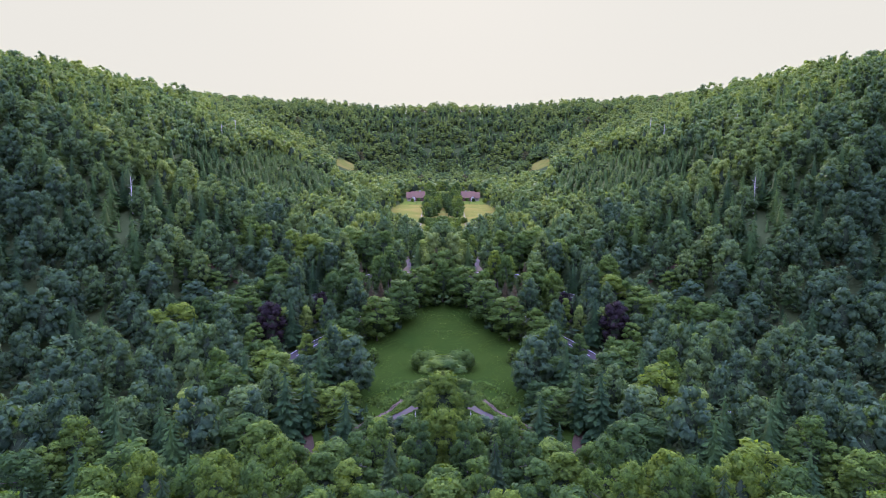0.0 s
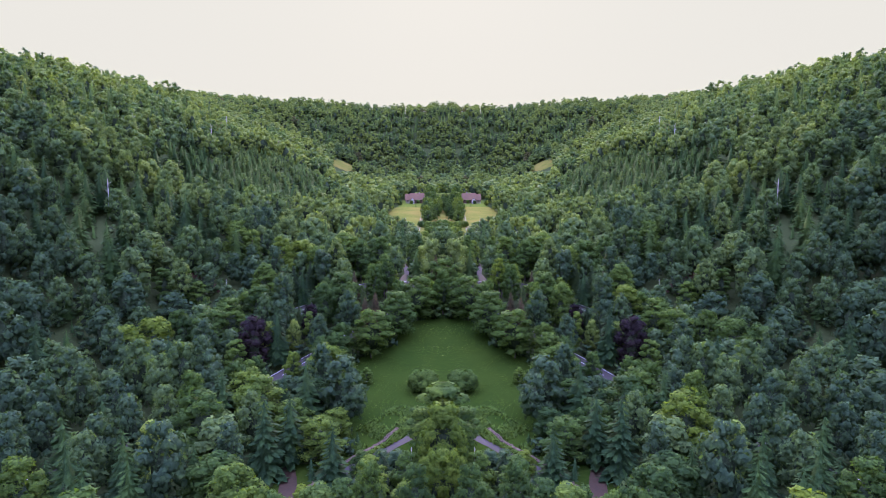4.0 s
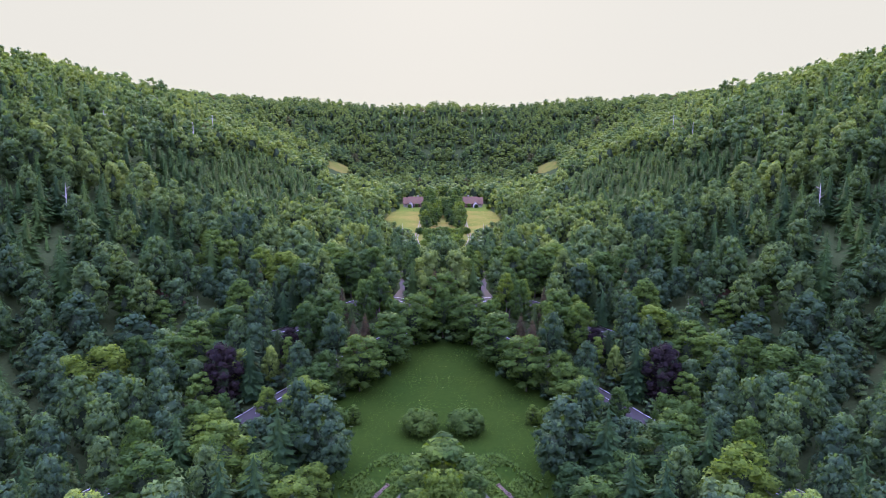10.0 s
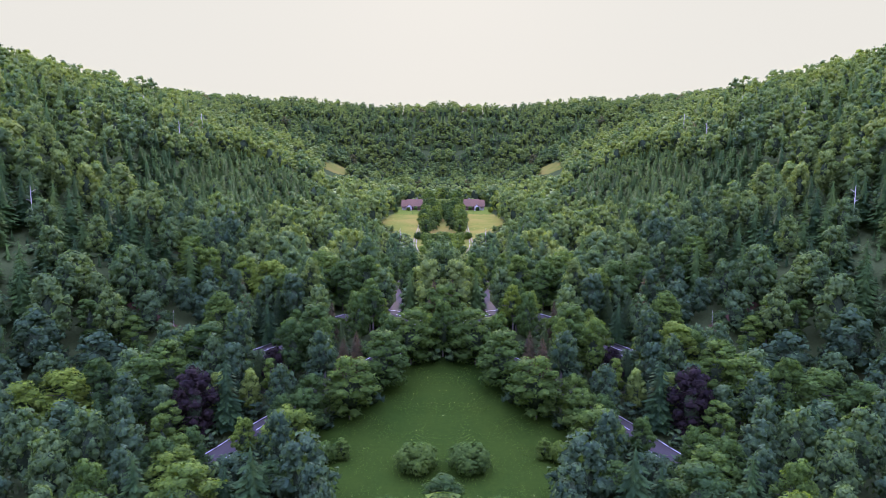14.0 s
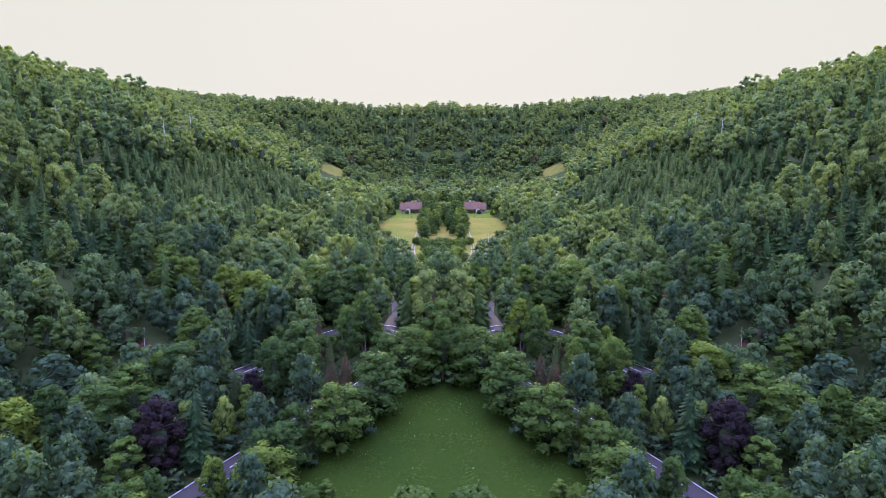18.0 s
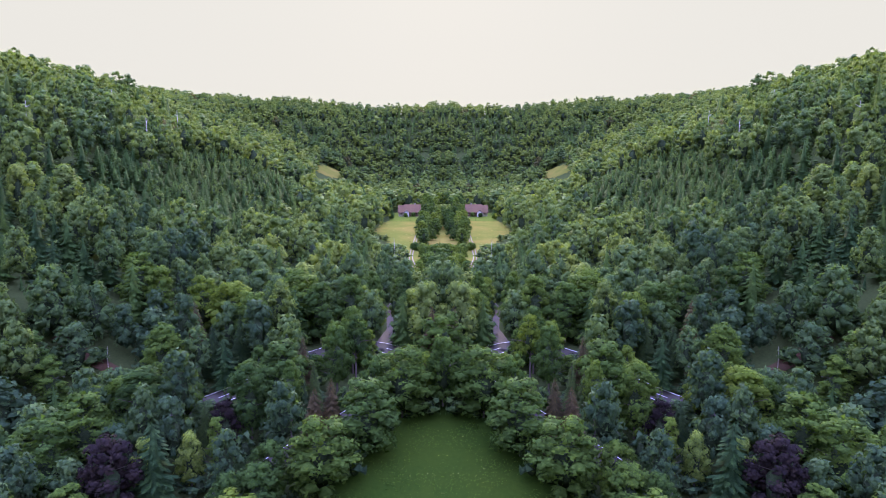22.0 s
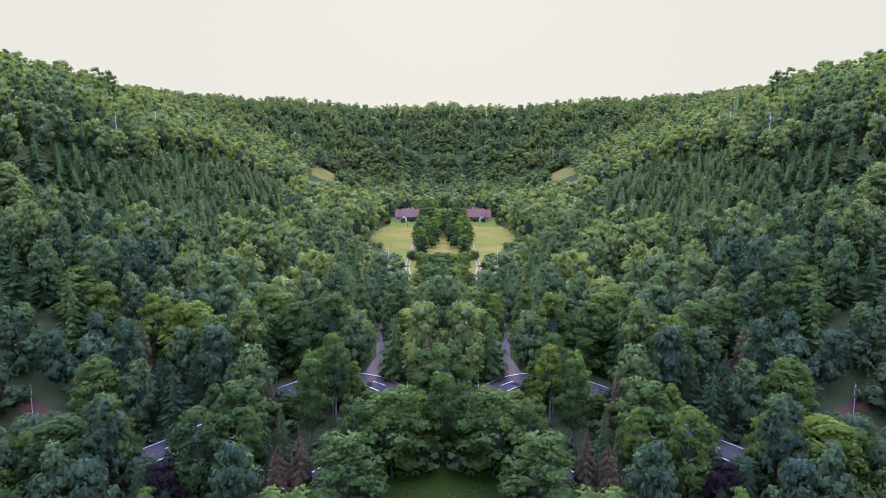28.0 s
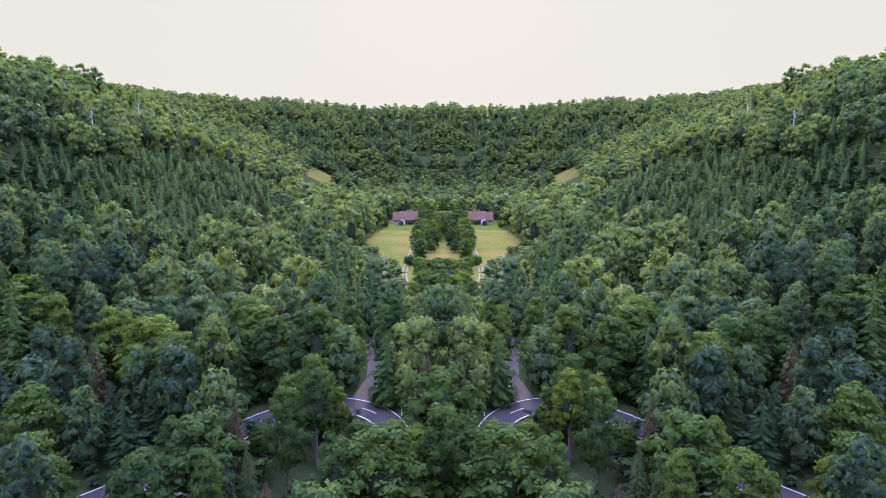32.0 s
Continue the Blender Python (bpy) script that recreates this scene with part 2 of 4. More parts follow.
meadow("meadow_1", NEAR_MEADOW, M_MEADOW, "dark green mown meadow in the valley floor", 0.6, 4.0)
meadow("meadow_2", FARM_MEADOW, M_HAY, "yellowing hay meadow in front of the farmhouse", 1.5)
meadow("meadow_6", HOUSE_LAWN, M_LAWN, "mown green lawn before the farmhouse", 1.5)
meadow("meadow_3", HILL_MEADOW, M_HAY, "small pale grass clearing high on the wooded slope", 2)
meadow("meadow_4", HEAD_MEADOW, M_LAWN, "narrow grass gap before the head of the valley", 2)
meadow("meadow_5", SIDE_GLADE, M_MEADOW, "small green glade beside bare reddish earth")


# ---- roads and paths ----
def smooth_line(points, step=1.5):
    """A Catmull-Rom line through the points, at even steps."""
    p = np.array([points[0], *points, points[-1]], float)
    out = []
    for a, b, c, d in zip(p, p[1:], p[2:], p[3:]):
        for s in np.arange(0, 1, step / max(np.hypot(*(c - b)), step)):
            out.append(0.5 * (2 * b + (c - a) * s + (2 * a - 5 * b + 4 * c - d) * s ** 2 + (3 * b - a - 3 * c + d) * s ** 3))
    out.append(p[-1])
    return np.array(out)


def ribbon(line, offset, width, lift, across=3, dash=None, flare=None):
    """Verts and faces of a strip beside a line; dash: (on, off) in steps of the line; flare: how much wider it begins."""
    way = np.gradient(line, axis=0)
    way /= np.linalg.norm(way, axis=1)[:, None]
    side = np.stack([way[:, 1], -way[:, 0]], 1)
    o = np.linspace(offset - width / 2, offset + width / 2, across)
    xy = line[:, None, :] + side[:, None, :] * o[None, :, None] * (1 if flare is None else np.linspace(flare, 1, len(line))[:, None, None])
    v = np.concatenate([xy, (height(xy[..., 0], xy[..., 1]) + lift)[..., None]], -1).reshape(-1, 3)
    i = np.arange(len(v)).reshape(len(line), across)
    rows = np.arange(len(line) - 1)
    if dash:
        rows = rows[(rows % (dash[0] + dash[1])) < dash[0]]
    f = np.stack([i[:-1, :-1], i[:-1, 1:], i[1:, 1:], i[1:, :-1]], -1)[rows].reshape(-1, 4)
    return v, f


def mirrored(line):
    return line * np.array([-1.0, 1.0])


ROAD = smooth_line([(-86, 206), (-74, 214), (-49, 230.5), (-31, 248), (-22, 252.5), (-14.5, 251.5), (-9, 246.5), (-8, 240), (-13, 231), (-26, 217), (-41, 199.5), (-49, 188), (-64, 168), (-86, 140)])
LANE = smooth_line([(-13.8, 254), (-14, 262), (-15, 272), (-16.5, 282), (-15, 298), (-11, 314), (-10, 328), (-12.8, 350), (-13.5, 375), (-13.5, 428), (-15, 500), (-17, 514)])
DITCH = smooth_line([(-11.0, 165), (-12.9, 161.6), (-13.9, 159), (-16.6, 155.6), (-19.8, 152), (-24, 146), (-28.5, 138)])
FARM_ROAD = smooth_line([(-5, 163), (-10.4, 157.5), (-16.4, 151.5), (-23.4, 142), (-29.4, 129), (-34.4, 111)])
for n, flip in ((1, lambda q: q), (2, mirrored)):
    road = flip(ROAD)
    v, f = ribbon(road, 0, 5.2, 0.22, 5)
    asphalt = tagged(new(f"road_{n}", mesh_from("road", v, [f], [M_ROAD])), "winding grey asphalt road with a hairpin bend", "road", kind="structure")
    for off, dash in ((-2.35, None), (2.35, None), (0, (2, 3))):
        v, f = ribbon(road, off, 0.14 if dash is None else 0.12, 0.245, 2, dash)
        line_ob = new("edge_line" if dash is None else "centre_line", mesh_from("line", v, [f], [M_LINE]))
        line_ob.parent = asphalt
    v, f = ribbon(flip(LANE[:26]), 0, 2.0, 0.23, 3)
    tagged(new(f"lane_{n}", mesh_from("lane", v, [f], [M_LANE])), "narrow worn side road leaving the bend", "road", kind="structure")
    v, f = ribbon(flip(LANE[:8]), 0, 2.0, 0.215, 3, flare=3.4)
    tagged(new(f"lane_mouth_{n}", mesh_from("lane_mouth", v, [f], [M_LANE])), "wide worn mouth of the side road at the bend", "road", kind="structure")
    dirt = thing(f"track_{n}", 0, 0, 0)
    for off in (-0.6, 0.6):
        v, f = ribbon(flip(LANE[25:]), off, 0.42, 0.2, 2)
        rut = new("wheel_rut", mesh_from("rut", v, [f], [M_GRAVEL]))
        rut.parent = dirt
    tagged(dirt, "pale gravel farm track with two wheel ruts", "track", kind="structure")
    v, f = ribbon(flip(FARM_ROAD), 0, 2.1, 0.22, 3)
    tagged(new(f"farm_road_{n}", mesh_from("farm_road", v, [f], [M_ROAD])), "narrow blue-grey asphalt lane beside a stony stream bed", "road", kind="structure")

# ---- trees ----
rng = np.random.default_rng(7)


def unit(v):
    return v / np.maximum(np.linalg.norm(v, axis=-1, keepdims=True), 1e-9)


def leaf_sprays(places, facing, size, rnd, swell):
    """Pointed sprays of leaves, one triangle each: (verts, faces, normals); swell: the roundness of the bough that they cover."""
    n = len(places)
    facing = unit(facing + rnd.normal(0, 0.42, (n, 3)))
    a = unit(np.cross(facing, rnd.normal(0, 1, (n, 3))))
    b = np.cross(facing, a)
    s = size * rnd.uniform(0.6, 1.4, (n, 1))
    long = rnd.uniform(1.0, 1.7, (n, 1))
    v = np.stack([places + a * s * long, places - a * s * 0.6 + b * s * 0.85, places - a * s * 0.6 - b * s * 0.85], 1).reshape(-1, 3)
    return v, np.arange(3 * n).reshape(n, 3), np.repeat(unit(swell + 0.45 * facing), 3, axis=0)


ICO = bmesh.new()
bmesh.ops.create_icosphere(ICO, subdivisions=1, radius=1)
ICO_V = np.array([v.co[:] for v in ICO.verts])
ICO_F = np.array([[v.index for v in f.verts] for f in ICO.faces])
ICO.free()
OCT_V = np.array([(1, 0, 0), (-1, 0, 0), (0, 1, 0), (0, -1, 0), (0, 0, 1), (0, 0, -1)], float)
OCT_F = np.array([(0, 2, 4), (2, 1, 4), (1, 3, 4), (3, 0, 4), (2, 0, 5), (1, 2, 5), (3, 1, 5), (0, 3, 5)])


def broad_crown(n_lobes, n_leaves, size, tall, rnd, bough=1.0):
    """A crown of unit radius, tall units high: a dome of overlapping boughs, each covered in leaf clumps. Returns verts, leaf faces, bough faces, normals."""
    s = np.clip((np.arange(n_lobes) + 0.5) / n_lobes + rnd.uniform(-0.05, 0.05, n_lobes), 0.03, 0.97)
    r = rnd.uniform(0.22, 0.40, n_lobes) * bough * (1.1 - 0.3 * s)
    r[-1] = 0.24 * bough
    belly, blunt = rnd.uniform(0.18, 0.40), rnd.uniform(0.55, 1.1)
    dome = np.where(s > belly, np.clip(1 - ((s - belly) / (1.04 - belly)) ** 2, 0, 1) ** blunt, 0.62 + 0.38 * s / belly)
    out = dome * (1 - 0.75 * r) * rnd.uniform(0.55, 1.1, n_lobes)
    ang = np.arange(n_lobes) * 2.4 + rnd.uniform(-0.5, 0.5, n_lobes)
    c = np.stack([out * np.cos(ang), out * np.sin(ang), r * 0.8 + s * (tall - 1.7 * r)], 1)
    share = r ** 2 * (0.55 + 0.7 * s)
    which = rnd.choice(n_lobes, int(n_leaves * 2.8), p=share / share.sum())
    d = unit(rnd.normal(0, 1, (len(which), 3)) + np.array([0, 0, 0.5]) + 0.5 * unit(c[which] * np.array([1, 1, 0]) + 1e-6))
    flat = np.array([1, 1, 0.7 if tall > 2 else 0.9])
    p = c[which] + d * flat * r[which][:, None] * rnd.normal(1.0, 0.11, (len(which), 1))
    deep = np.min(np.linalg.norm((p[:, None] - c[None]) / flat / r[None, :, None], axis=2), axis=1)
    p, d = p[deep > 0.84][:n_leaves], d[deep > 0.84][:n_leaves]
    round_out = unit((p - np.array([0, 0, 0.35 * tall])) * np.array([1, 1, 1 / tall]))
    v, t, nrm = leaf_sprays(p, d * 0.75 + np.array([0, 0, 0.55]), size, rnd, 0.8 * d + 0.35 * round_out)
    # Leaf sprays first, then the closed leaf mass of each bough, then a core coloured dark for inner shade.
    ball_v, ball_f, m = OCT_V, OCT_F, len(OCT_V)
    bulge = 0.8 * rnd.normal(1, 0.09, (n_lobes, m, 1))
    mass = (ball_v[None] * bulge * flat * r[:, None, None] + c[:, None]).reshape(-1, 3)
    mass_f = (ball_f[None] + m * np.arange(n_lobes)[:, None, None]).reshape(-1, 3) + len(v)
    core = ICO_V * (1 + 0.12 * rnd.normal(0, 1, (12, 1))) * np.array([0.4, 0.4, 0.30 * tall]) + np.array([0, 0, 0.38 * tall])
    outer = unit(unit(ball_v)[None] + 0.4 * unit((c - np.array([0, 0, 0.35 * tall])) * np.array([1, 1, 1 / tall]))[:, None]).reshape(-1, 3)
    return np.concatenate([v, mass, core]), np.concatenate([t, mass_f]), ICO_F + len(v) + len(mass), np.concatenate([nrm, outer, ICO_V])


def fir_crown(boughs, twigs, rnd):
    """A spruce of unit height and radius 0.17: a slim inner cone and many drooping boughs with side twigs round it. Returns verts, leaf faces, bough faces, normals."""
    a = np.arange(7) * 2 * np.pi / 7
    ring = np.stack([np.cos(a), np.sin(a), 0 * a], 1)
    core = np.concatenate([ring * 0.075 * rnd.uniform(0.8, 1.2, (7, 1)) + (0, 0, 0.07), ring * 0.042 * rnd.uniform(0.85, 1.15, (7, 1)) + (0, 0, 0.48), [(0, 0, 0.88)]])
    i = np.arange(7)
    j = (i + 1) % 7
    inner = np.concatenate([np.stack([i, j, j + 7], 1), np.stack([i, j + 7, i + 7], 1), np.stack([i + 7, j + 7, 0 * i + 14], 1)])
    s = (np.arange(boughs) + rnd.random(boughs)) / boughs
    s = 1 - (1 - s) ** 0.62
    reach = (0.172 * (1 - s) ** 0.8 + 0.012) * rnd.uniform(0.62, 1.14, boughs)
    z = 0.07 + 0.90 * s + rnd.uniform(-0.01, 0.01, boughs)
    turn = np.arange(boughs) * 2.4 + rnd.uniform(-0.5, 0.5, boughs)
    o = np.stack([np.cos(turn), np.sin(turn), 0 * turn], 1)
    e = np.stack([-np.sin(turn), np.cos(turn), 0 * turn], 1)
    up, reach = np.array([0, 0, 1.0]), reach[:, None]
    wide = (0.85 if twigs < 2 else 0.6) * reach * rnd.uniform(0.4, 0.75, (boughs, 1)) + 0.004
    hang = rnd.uniform(0.12, 0.42, (boughs, 1))
    root, tip = o * reach * 0.22 + up * z[:, None], o * reach + up * (z[:, None] - hang * reach)
    mid = root * 0.45 + tip * 0.55 + up * 0.05 * reach
    tris = [np.stack([root + up * 0.02, mid + e * wide * 0.5, tip], 1), np.stack([root + up * 0.02, tip, mid - e * wide * 0.5], 1)]
    for k in range(twigs):
        side = (1 if k % 2 else -1) * rnd.uniform(0.5, 1.0, (boughs, 1))
        at = root * (0.55 - 0.2 * (k // 2)) + tip * (0.45 + 0.2 * (k // 2))
        tris.append(np.stack([at + up * 0.03 * reach, at + o * reach * 0.3 + e * side * wide - up * 0.1 * reach, at + o * reach * 0.16 - up * 0.05 * reach], 1))
    tris = np.concatenate(tris)
    face = unit(np.cross(tris[:, 1] - tris[:, 0], tris[:, 2] - tris[:, 0]))
    down = face[:, 2] < 0
    tris[down], face[down] = tris[down][:, ::-1], -face[down]
    v = tris.reshape(-1, 3)
    nrm = unit(unit(tris.mean(1) * np.array([1, 1, 0]) + 1e-6) * 0.35 + face + np.array([0, 0, 0.1]))
    core_n = unit(core * np.array([1, 1, 0]) + np.array([0, 0, 0.05]))
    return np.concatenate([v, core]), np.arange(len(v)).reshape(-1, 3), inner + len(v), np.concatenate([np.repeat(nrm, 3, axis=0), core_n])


def trunk_mesh(name, h, r, limbs, rnd, bare=False):
    """A tapered trunk with limbs, of height h."""
    v, q = [], []

    def tube(a, b, ra, rb, bend, rings=5, sides=7):
        start = sum(len(x) for x in v)
        for k in range(rings):
            s = k / (rings - 1)
            c = a * (1 - s) + b * s + bend * math.sin(math.pi * s)
            w = unit(b - a)
            e1 = unit(np.cross(w, np.array([0.31, 0.77, 0.2])))
            e2 = np.cross(w, e1)
            an = np.arange(sides) * 2 * np.pi / sides
            v.append(c + (ra * (1 - s) + rb * s) * (np.cos(an)[:, None] * e1 + np.sin(an)[:, None] * e2))
        for k in range(rings - 1):
            for j in range(sides):
                i0, i1 = start + k * sides + j, start + k * sides + (j + 1) % sides
                q.append([i0, i1, i1 + sides, i0 + sides])

    tube(np.array([0, 0, -0.6]), np.array([0.05 * h * rnd.uniform(-0.5, 0.5), 0, h]), r, r * 0.25, np.array([0.02 * h, 0, 0]))
    for k in range(limbs):
        z, a = h * rnd.uniform(0.35, 0.9), k * 2.4
        out = h * rnd.uniform(0.15, 0.28) * (0.35 if bare else 1)
        tube(np.array([0, 0, z]), np.array([out * math.cos(a), out * math.sin(a), z + out * rnd.uniform(0.3, 0.8)]), r * 0.35, r * 0.1, np.zeros(3), 3, 5)
    return mesh_from(name, np.concatenate(v), [np.array(q)], [M_DEAD if bare else M_BARK], smooth=True)


TALL = {"broad": 3.0, "column": 5.0, "bush": 1.4}


def crown_mesh(kind, material):
    if kind == "broad":
        v, q, t, nrm = broad_crown(int(rng.integers(32, 42)), 2050, 0.055, 3.0, rng)
    elif kind == "column":
        v, q, t, nrm = broad_crown(24, 1700, 0.085, 5.0, rng, 1.2)
    elif kind == "bush":
        v, q, t, nrm = broad_crown(20, 1500, 0.075, 1.4, rng, 1.25)
    else:
        v, q, t, nrm = fir_crown(600, 3, rng)
    return mesh_from(kind + "_crown", v, [q, t], [material, M_INNER_SHADE], np.repeat([0, 1], [len(q), len(t)]), normals=nrm)


# Each kind: crown meshes of unit size, trunk meshes of unit height.
CROWNS = {"broad": [crown_mesh("broad", M_LEAF) for _ in range(7)], "light": [crown_mesh("broad", M_LIGHT) for _ in range(2)],
          "copper": [crown_mesh("broad", M_PURPLE) for _ in range(2)], "column": [crown_mesh("column", M_LEAF) for _ in range(3)],
          "bush": [crown_mesh("bush", M_LEAF) for _ in range(2)], "spruce": [crown_mesh("spruce", M_NEEDLE) for _ in range(4)],
          "rusty": [crown_mesh("spruce", M_RUST) for _ in range(2)]}
TRUNKS = {"broad": [trunk_mesh("trunk", 1, 0.021, 6, rng) for _ in range(3)], "fir": [trunk_mesh("trunk", 1, 0.016, 0, rng)]}
WORDS = {"broad": ("broadleaf_tree", "tall broadleaf tree with a dense dark green crown", "tree", "woodland trees"),
         "light": ("broadleaf_tree", "broadleaf tree with a bright yellow-green sunlit crown", "tree", "light green trees"),
         "copper": ("copper_beech", "copper beech with a dark purple crown", "tree", "copper beeches"),
         "column": ("columnar_tree", "slender upright broadleaf tree with a narrow green crown", "tree", "slender trees"),
         "bush": ("shrub", "rounded dark green shrub standing in the meadow", "shrub", "meadow shrubs"),
         "spruce": ("spruce_tree", "dark green pointed spruce with drooping boughs", "tree", "spruces"),
         "rusty": ("spruce_tree", "dying spruce with rusty brown needles", "tree", "dying spruces")}
PROTO = {}


def plant(kind, x, y, h, r, k):
    """One tree and its mirror image across the valley's middle line."""
    crown, trunk = CROWNS[kind][k % len(CROWNS[kind])], None
    fir = kind in ("spruce", "rusty")
    trunk = TRUNKS["fir" if fir else "broad"][k % (1 if fir else 3)]
    name, label, category, group = WORDS[kind]
    for side in ((1,) if x == 0 else (1, -1)):
        ob = thing(name, side * x, y, float(height(x, y)))
        turn = 137.5 * k
        flip = Matrix.Diagonal((side, 1, 1, 1)) @ pose(0, 0, 0, 0, 0, turn)
        c, t = new("crown", crown), new("trunk", trunk)
        c.parent = t.parent = ob
        if fir:
            c.matrix_basis = flip @ Matrix.Diagonal((r / 0.17, r / 0.17, h, 1))
            t.matrix_basis = Matrix.Diagonal((h, h, h * 0.9, 1))
        else:
            tall = TALL.get(kind, 3.0)
            rise = min(h * 0.95 / tall, 1.3 * r)
            c.matrix_basis = Matrix.Translation((0, 0, h - rise * tall)) @ flip @ Matrix.Diagonal((r, r, rise, 1))
            t.matrix_basis = flip @ Matrix.Diagonal((h, h, h * 0.72, 1))
        tagged(ob, label, category, group)


# Trees that stand out: x, y, height, crown radius.
HEROES = []
HEROES.append(("light", [(-57.3, 138.4, 16, 4.9), (-45, 205, 11, 2.7), (-52, 203, 11.5, 2.8), (-6.1, 243.5, 10, 4)]))
HEROES.append(("copper", [(-54.5, 195.5, 17, 5.2), (-41.5, 213, 14, 3.0)]))
HEROES.append(("broad", [(-76.4, 108.5, 16.5, 5.8), (-40.8, 109.5, 16.5, 5.4), (-57.9, 111, 16.5, 6.6), (0, 112.8, 11, 6.6), (-11.4, 116.9, 8, 5.8), (-74.2, 122.2, 16.5, 5.3), (-5.8, 126.4, 10, 4.9), (-42.7, 129.8, 13, 6.6), (-29.2, 131.6, 11, 6.3), (-17.3, 144.6, 6, 3.5), (-26.8, 149.4, 11, 6.6), (-74.7, 150.2, 16.5, 4.8), (-53.5, 151.7, 16.5, 6.4), (-70, 156.4, 16.5, 4.4), (-24.8, 157.8, 9, 5.8), (-34.8, 158.1, 11, 6.6), (-65.9, 162, 16.5, 5.1), (-59.1, 162, 16.5, 4.1), (-44.2, 164, 16.5, 6.2), (0, 169.6, 9, 5.3)]))
HEROES.append(("broad", [(-32.2, 173.1, 9, 5.1), (-50.1, 174.1, 12, 6.6)]))
HEROES.append(("broad", [(-32.1, 188.5, 12, 6.6), (-87.9, 189.2, 16.5, 6.2), (-43.7, 190.8, 10, 4.3), (-30.4, 195.2, 12, 4.9), (-82.9, 195.4, 16.5, 6.6), (-77.9, 200.5, 16.5, 5), (-68.2, 200.5, 16.5, 6.1), (-21.3, 202.1, 16, 6.6), (-80.1, 207.4, 16.5, 6.6), (-65, 207.4, 16.5, 6.2), (-14.8, 212.6, 16, 6.6), (-58.3, 215.8, 16.5, 6.5), (-38.3, 217.8, 16.5, 4.8), (-30, 218.1, 16.5, 2.5), (-53.7, 221.5, 16.5, 3.1), (-22.3, 223.3, 16.5, 3.3), (-14.7, 223.4, 15, 3.6), (-8.2, 224.1, 16, 6.3), (-49.5, 224.6, 16.5, 4), (-33.4, 225.2, 16.5, 6.6)]))
HEROES.append(("broad", [(0, 227.5, 16.5, 3.9), (-48.3, 229.5, 16.5, 4.7)]))
HEROES.append(("broad", [(-23, 231.6, 16.5, 3.6), (-74.5, 232.1, 16.5, 5.4), (-61.2, 232.5, 16.5, 5.4), (-19.4, 236, 16.5, 2.6), (-6.1, 237.4, 16.5, 4.2), (0, 237.7, 16.5, 6.3), (-14, 240.3, 16.5, 5), (-20.7, 240.4, 16.5, 3.8), (-9.3, 246.3, 16.5, 3.4), (-45.5, 247.7, 16.5, 5.3), (-14, 248.5, 16.5, 2.9), (-11.5, 252.6, 16.5, 3), (-53, 254.8, 16.5, 6.2), (-31, 255, 16.5, 5.5), (-72.2, 256.6, 16.5, 4.2), (-62.1, 258.8, 16.5, 4.8), (-78.7, 259.8, 16.5, 5.7), (-35.5, 260, 16.5, 6.3), (-23.9, 260.2, 16.5, 4.9), (-15.1, 265.9, 16.5, 3.4)]))
HEROES.append(("broad", [(-39.1, 266.3, 16.5, 5.8), (-10, 273, 16.5, 3)]))
HEROES.append(("column", [(-76.5, 117.2, 13, 3.4), (-20.7, 127.3, 6, 2.8), (-56.8, 184, 13, 3), (-21, 188, 5, 1.7), (-57.6, 189.1, 13, 3.5), (-40.6, 206.3, 13, 2.3), (-91.2, 222.2, 13, 3.8), (-80.2, 222.4, 13, 3.4), (-86.3, 226.8, 13, 3.9)]))
HEROES.append(("bush", [(-5.6, 184.5, 6, 4.5), (-24.5, 186.9, 5, 2.7)]))
HEROES.append(("spruce", [(-65.2, 120.6, 19, 4), (0, 128, 11, 3.1), (-91.1, 129.2, 19, 4), (-12.2, 139.3, 8, 2.7), (-69.7, 143.4, 19, 4), (-90.7, 145.5, 19, 4), (-67.3, 152.1, 19, 4), (-45.6, 214, 19, 2.3), (-28.7, 221.3, 19, 1.6), (-26.5, 223.4, 19, 1.9), (-52.7, 238.8, 19, 4), (-47.7, 243.6, 19, 3.3)]))
HEROES.append(("rusty", [(-24.4, 213.1, 14, 3.4), (-21.4, 214.4, 15, 3.2), (-30.1, 229.9, 15, 2.7), (-2.6, 243.5, 15, 3.4), (-59.6, 246.5, 15, 3.4)]))
HEROES.append(("broad", [(0, 322, 11, 4.5), (-5, 317, 11, 3.8), (-3, 309, 12, 4.2), (-8, 306, 11, 3.6), (-8.5, 384, 9, 3.2), (-10, 397, 11, 3.6), (-10.4, 411, 12, 3.8), (-7.6, 423, 10, 3.2), (-10.6, 432, 13, 3.8), (-8.4, 444, 11, 3.6), (-10.6, 455, 14, 3.8), (-7, 464, 12, 3.6), (-3.5, 484, 8, 3.4), (-9, 516, 15, 4.2)]))
HEROES.append(("broad", [(-2, 528, 16, 5)]))
HEROES.append(("column", [(-20.5, 246, 13, 2.2), (-10.4, 470, 17, 2.8), (-7.8, 482, 16, 2.8), (-11, 492, 18, 3), (-6.4, 500, 14, 2.8), (-11.8, 506, 15, 3), (-38, 520, 14, 3), (-36.5, 508, 11, 2.6)]))
HEROES.append(("broad", [(-25.5, 244.5, 11, 3.4), (-29, 239, 12, 3.6), (-34.5, 193, 12, 3.4), (-30, 201, 12, 3.8), (-33, 206, 12, 3.6), (-2, 310, 12, 4.5), (-36, 245, 15, 4.5), (-38, 240, 15, 4)]))
HEROES.append(("light", [(-8, 263, 12, 3.4)]))
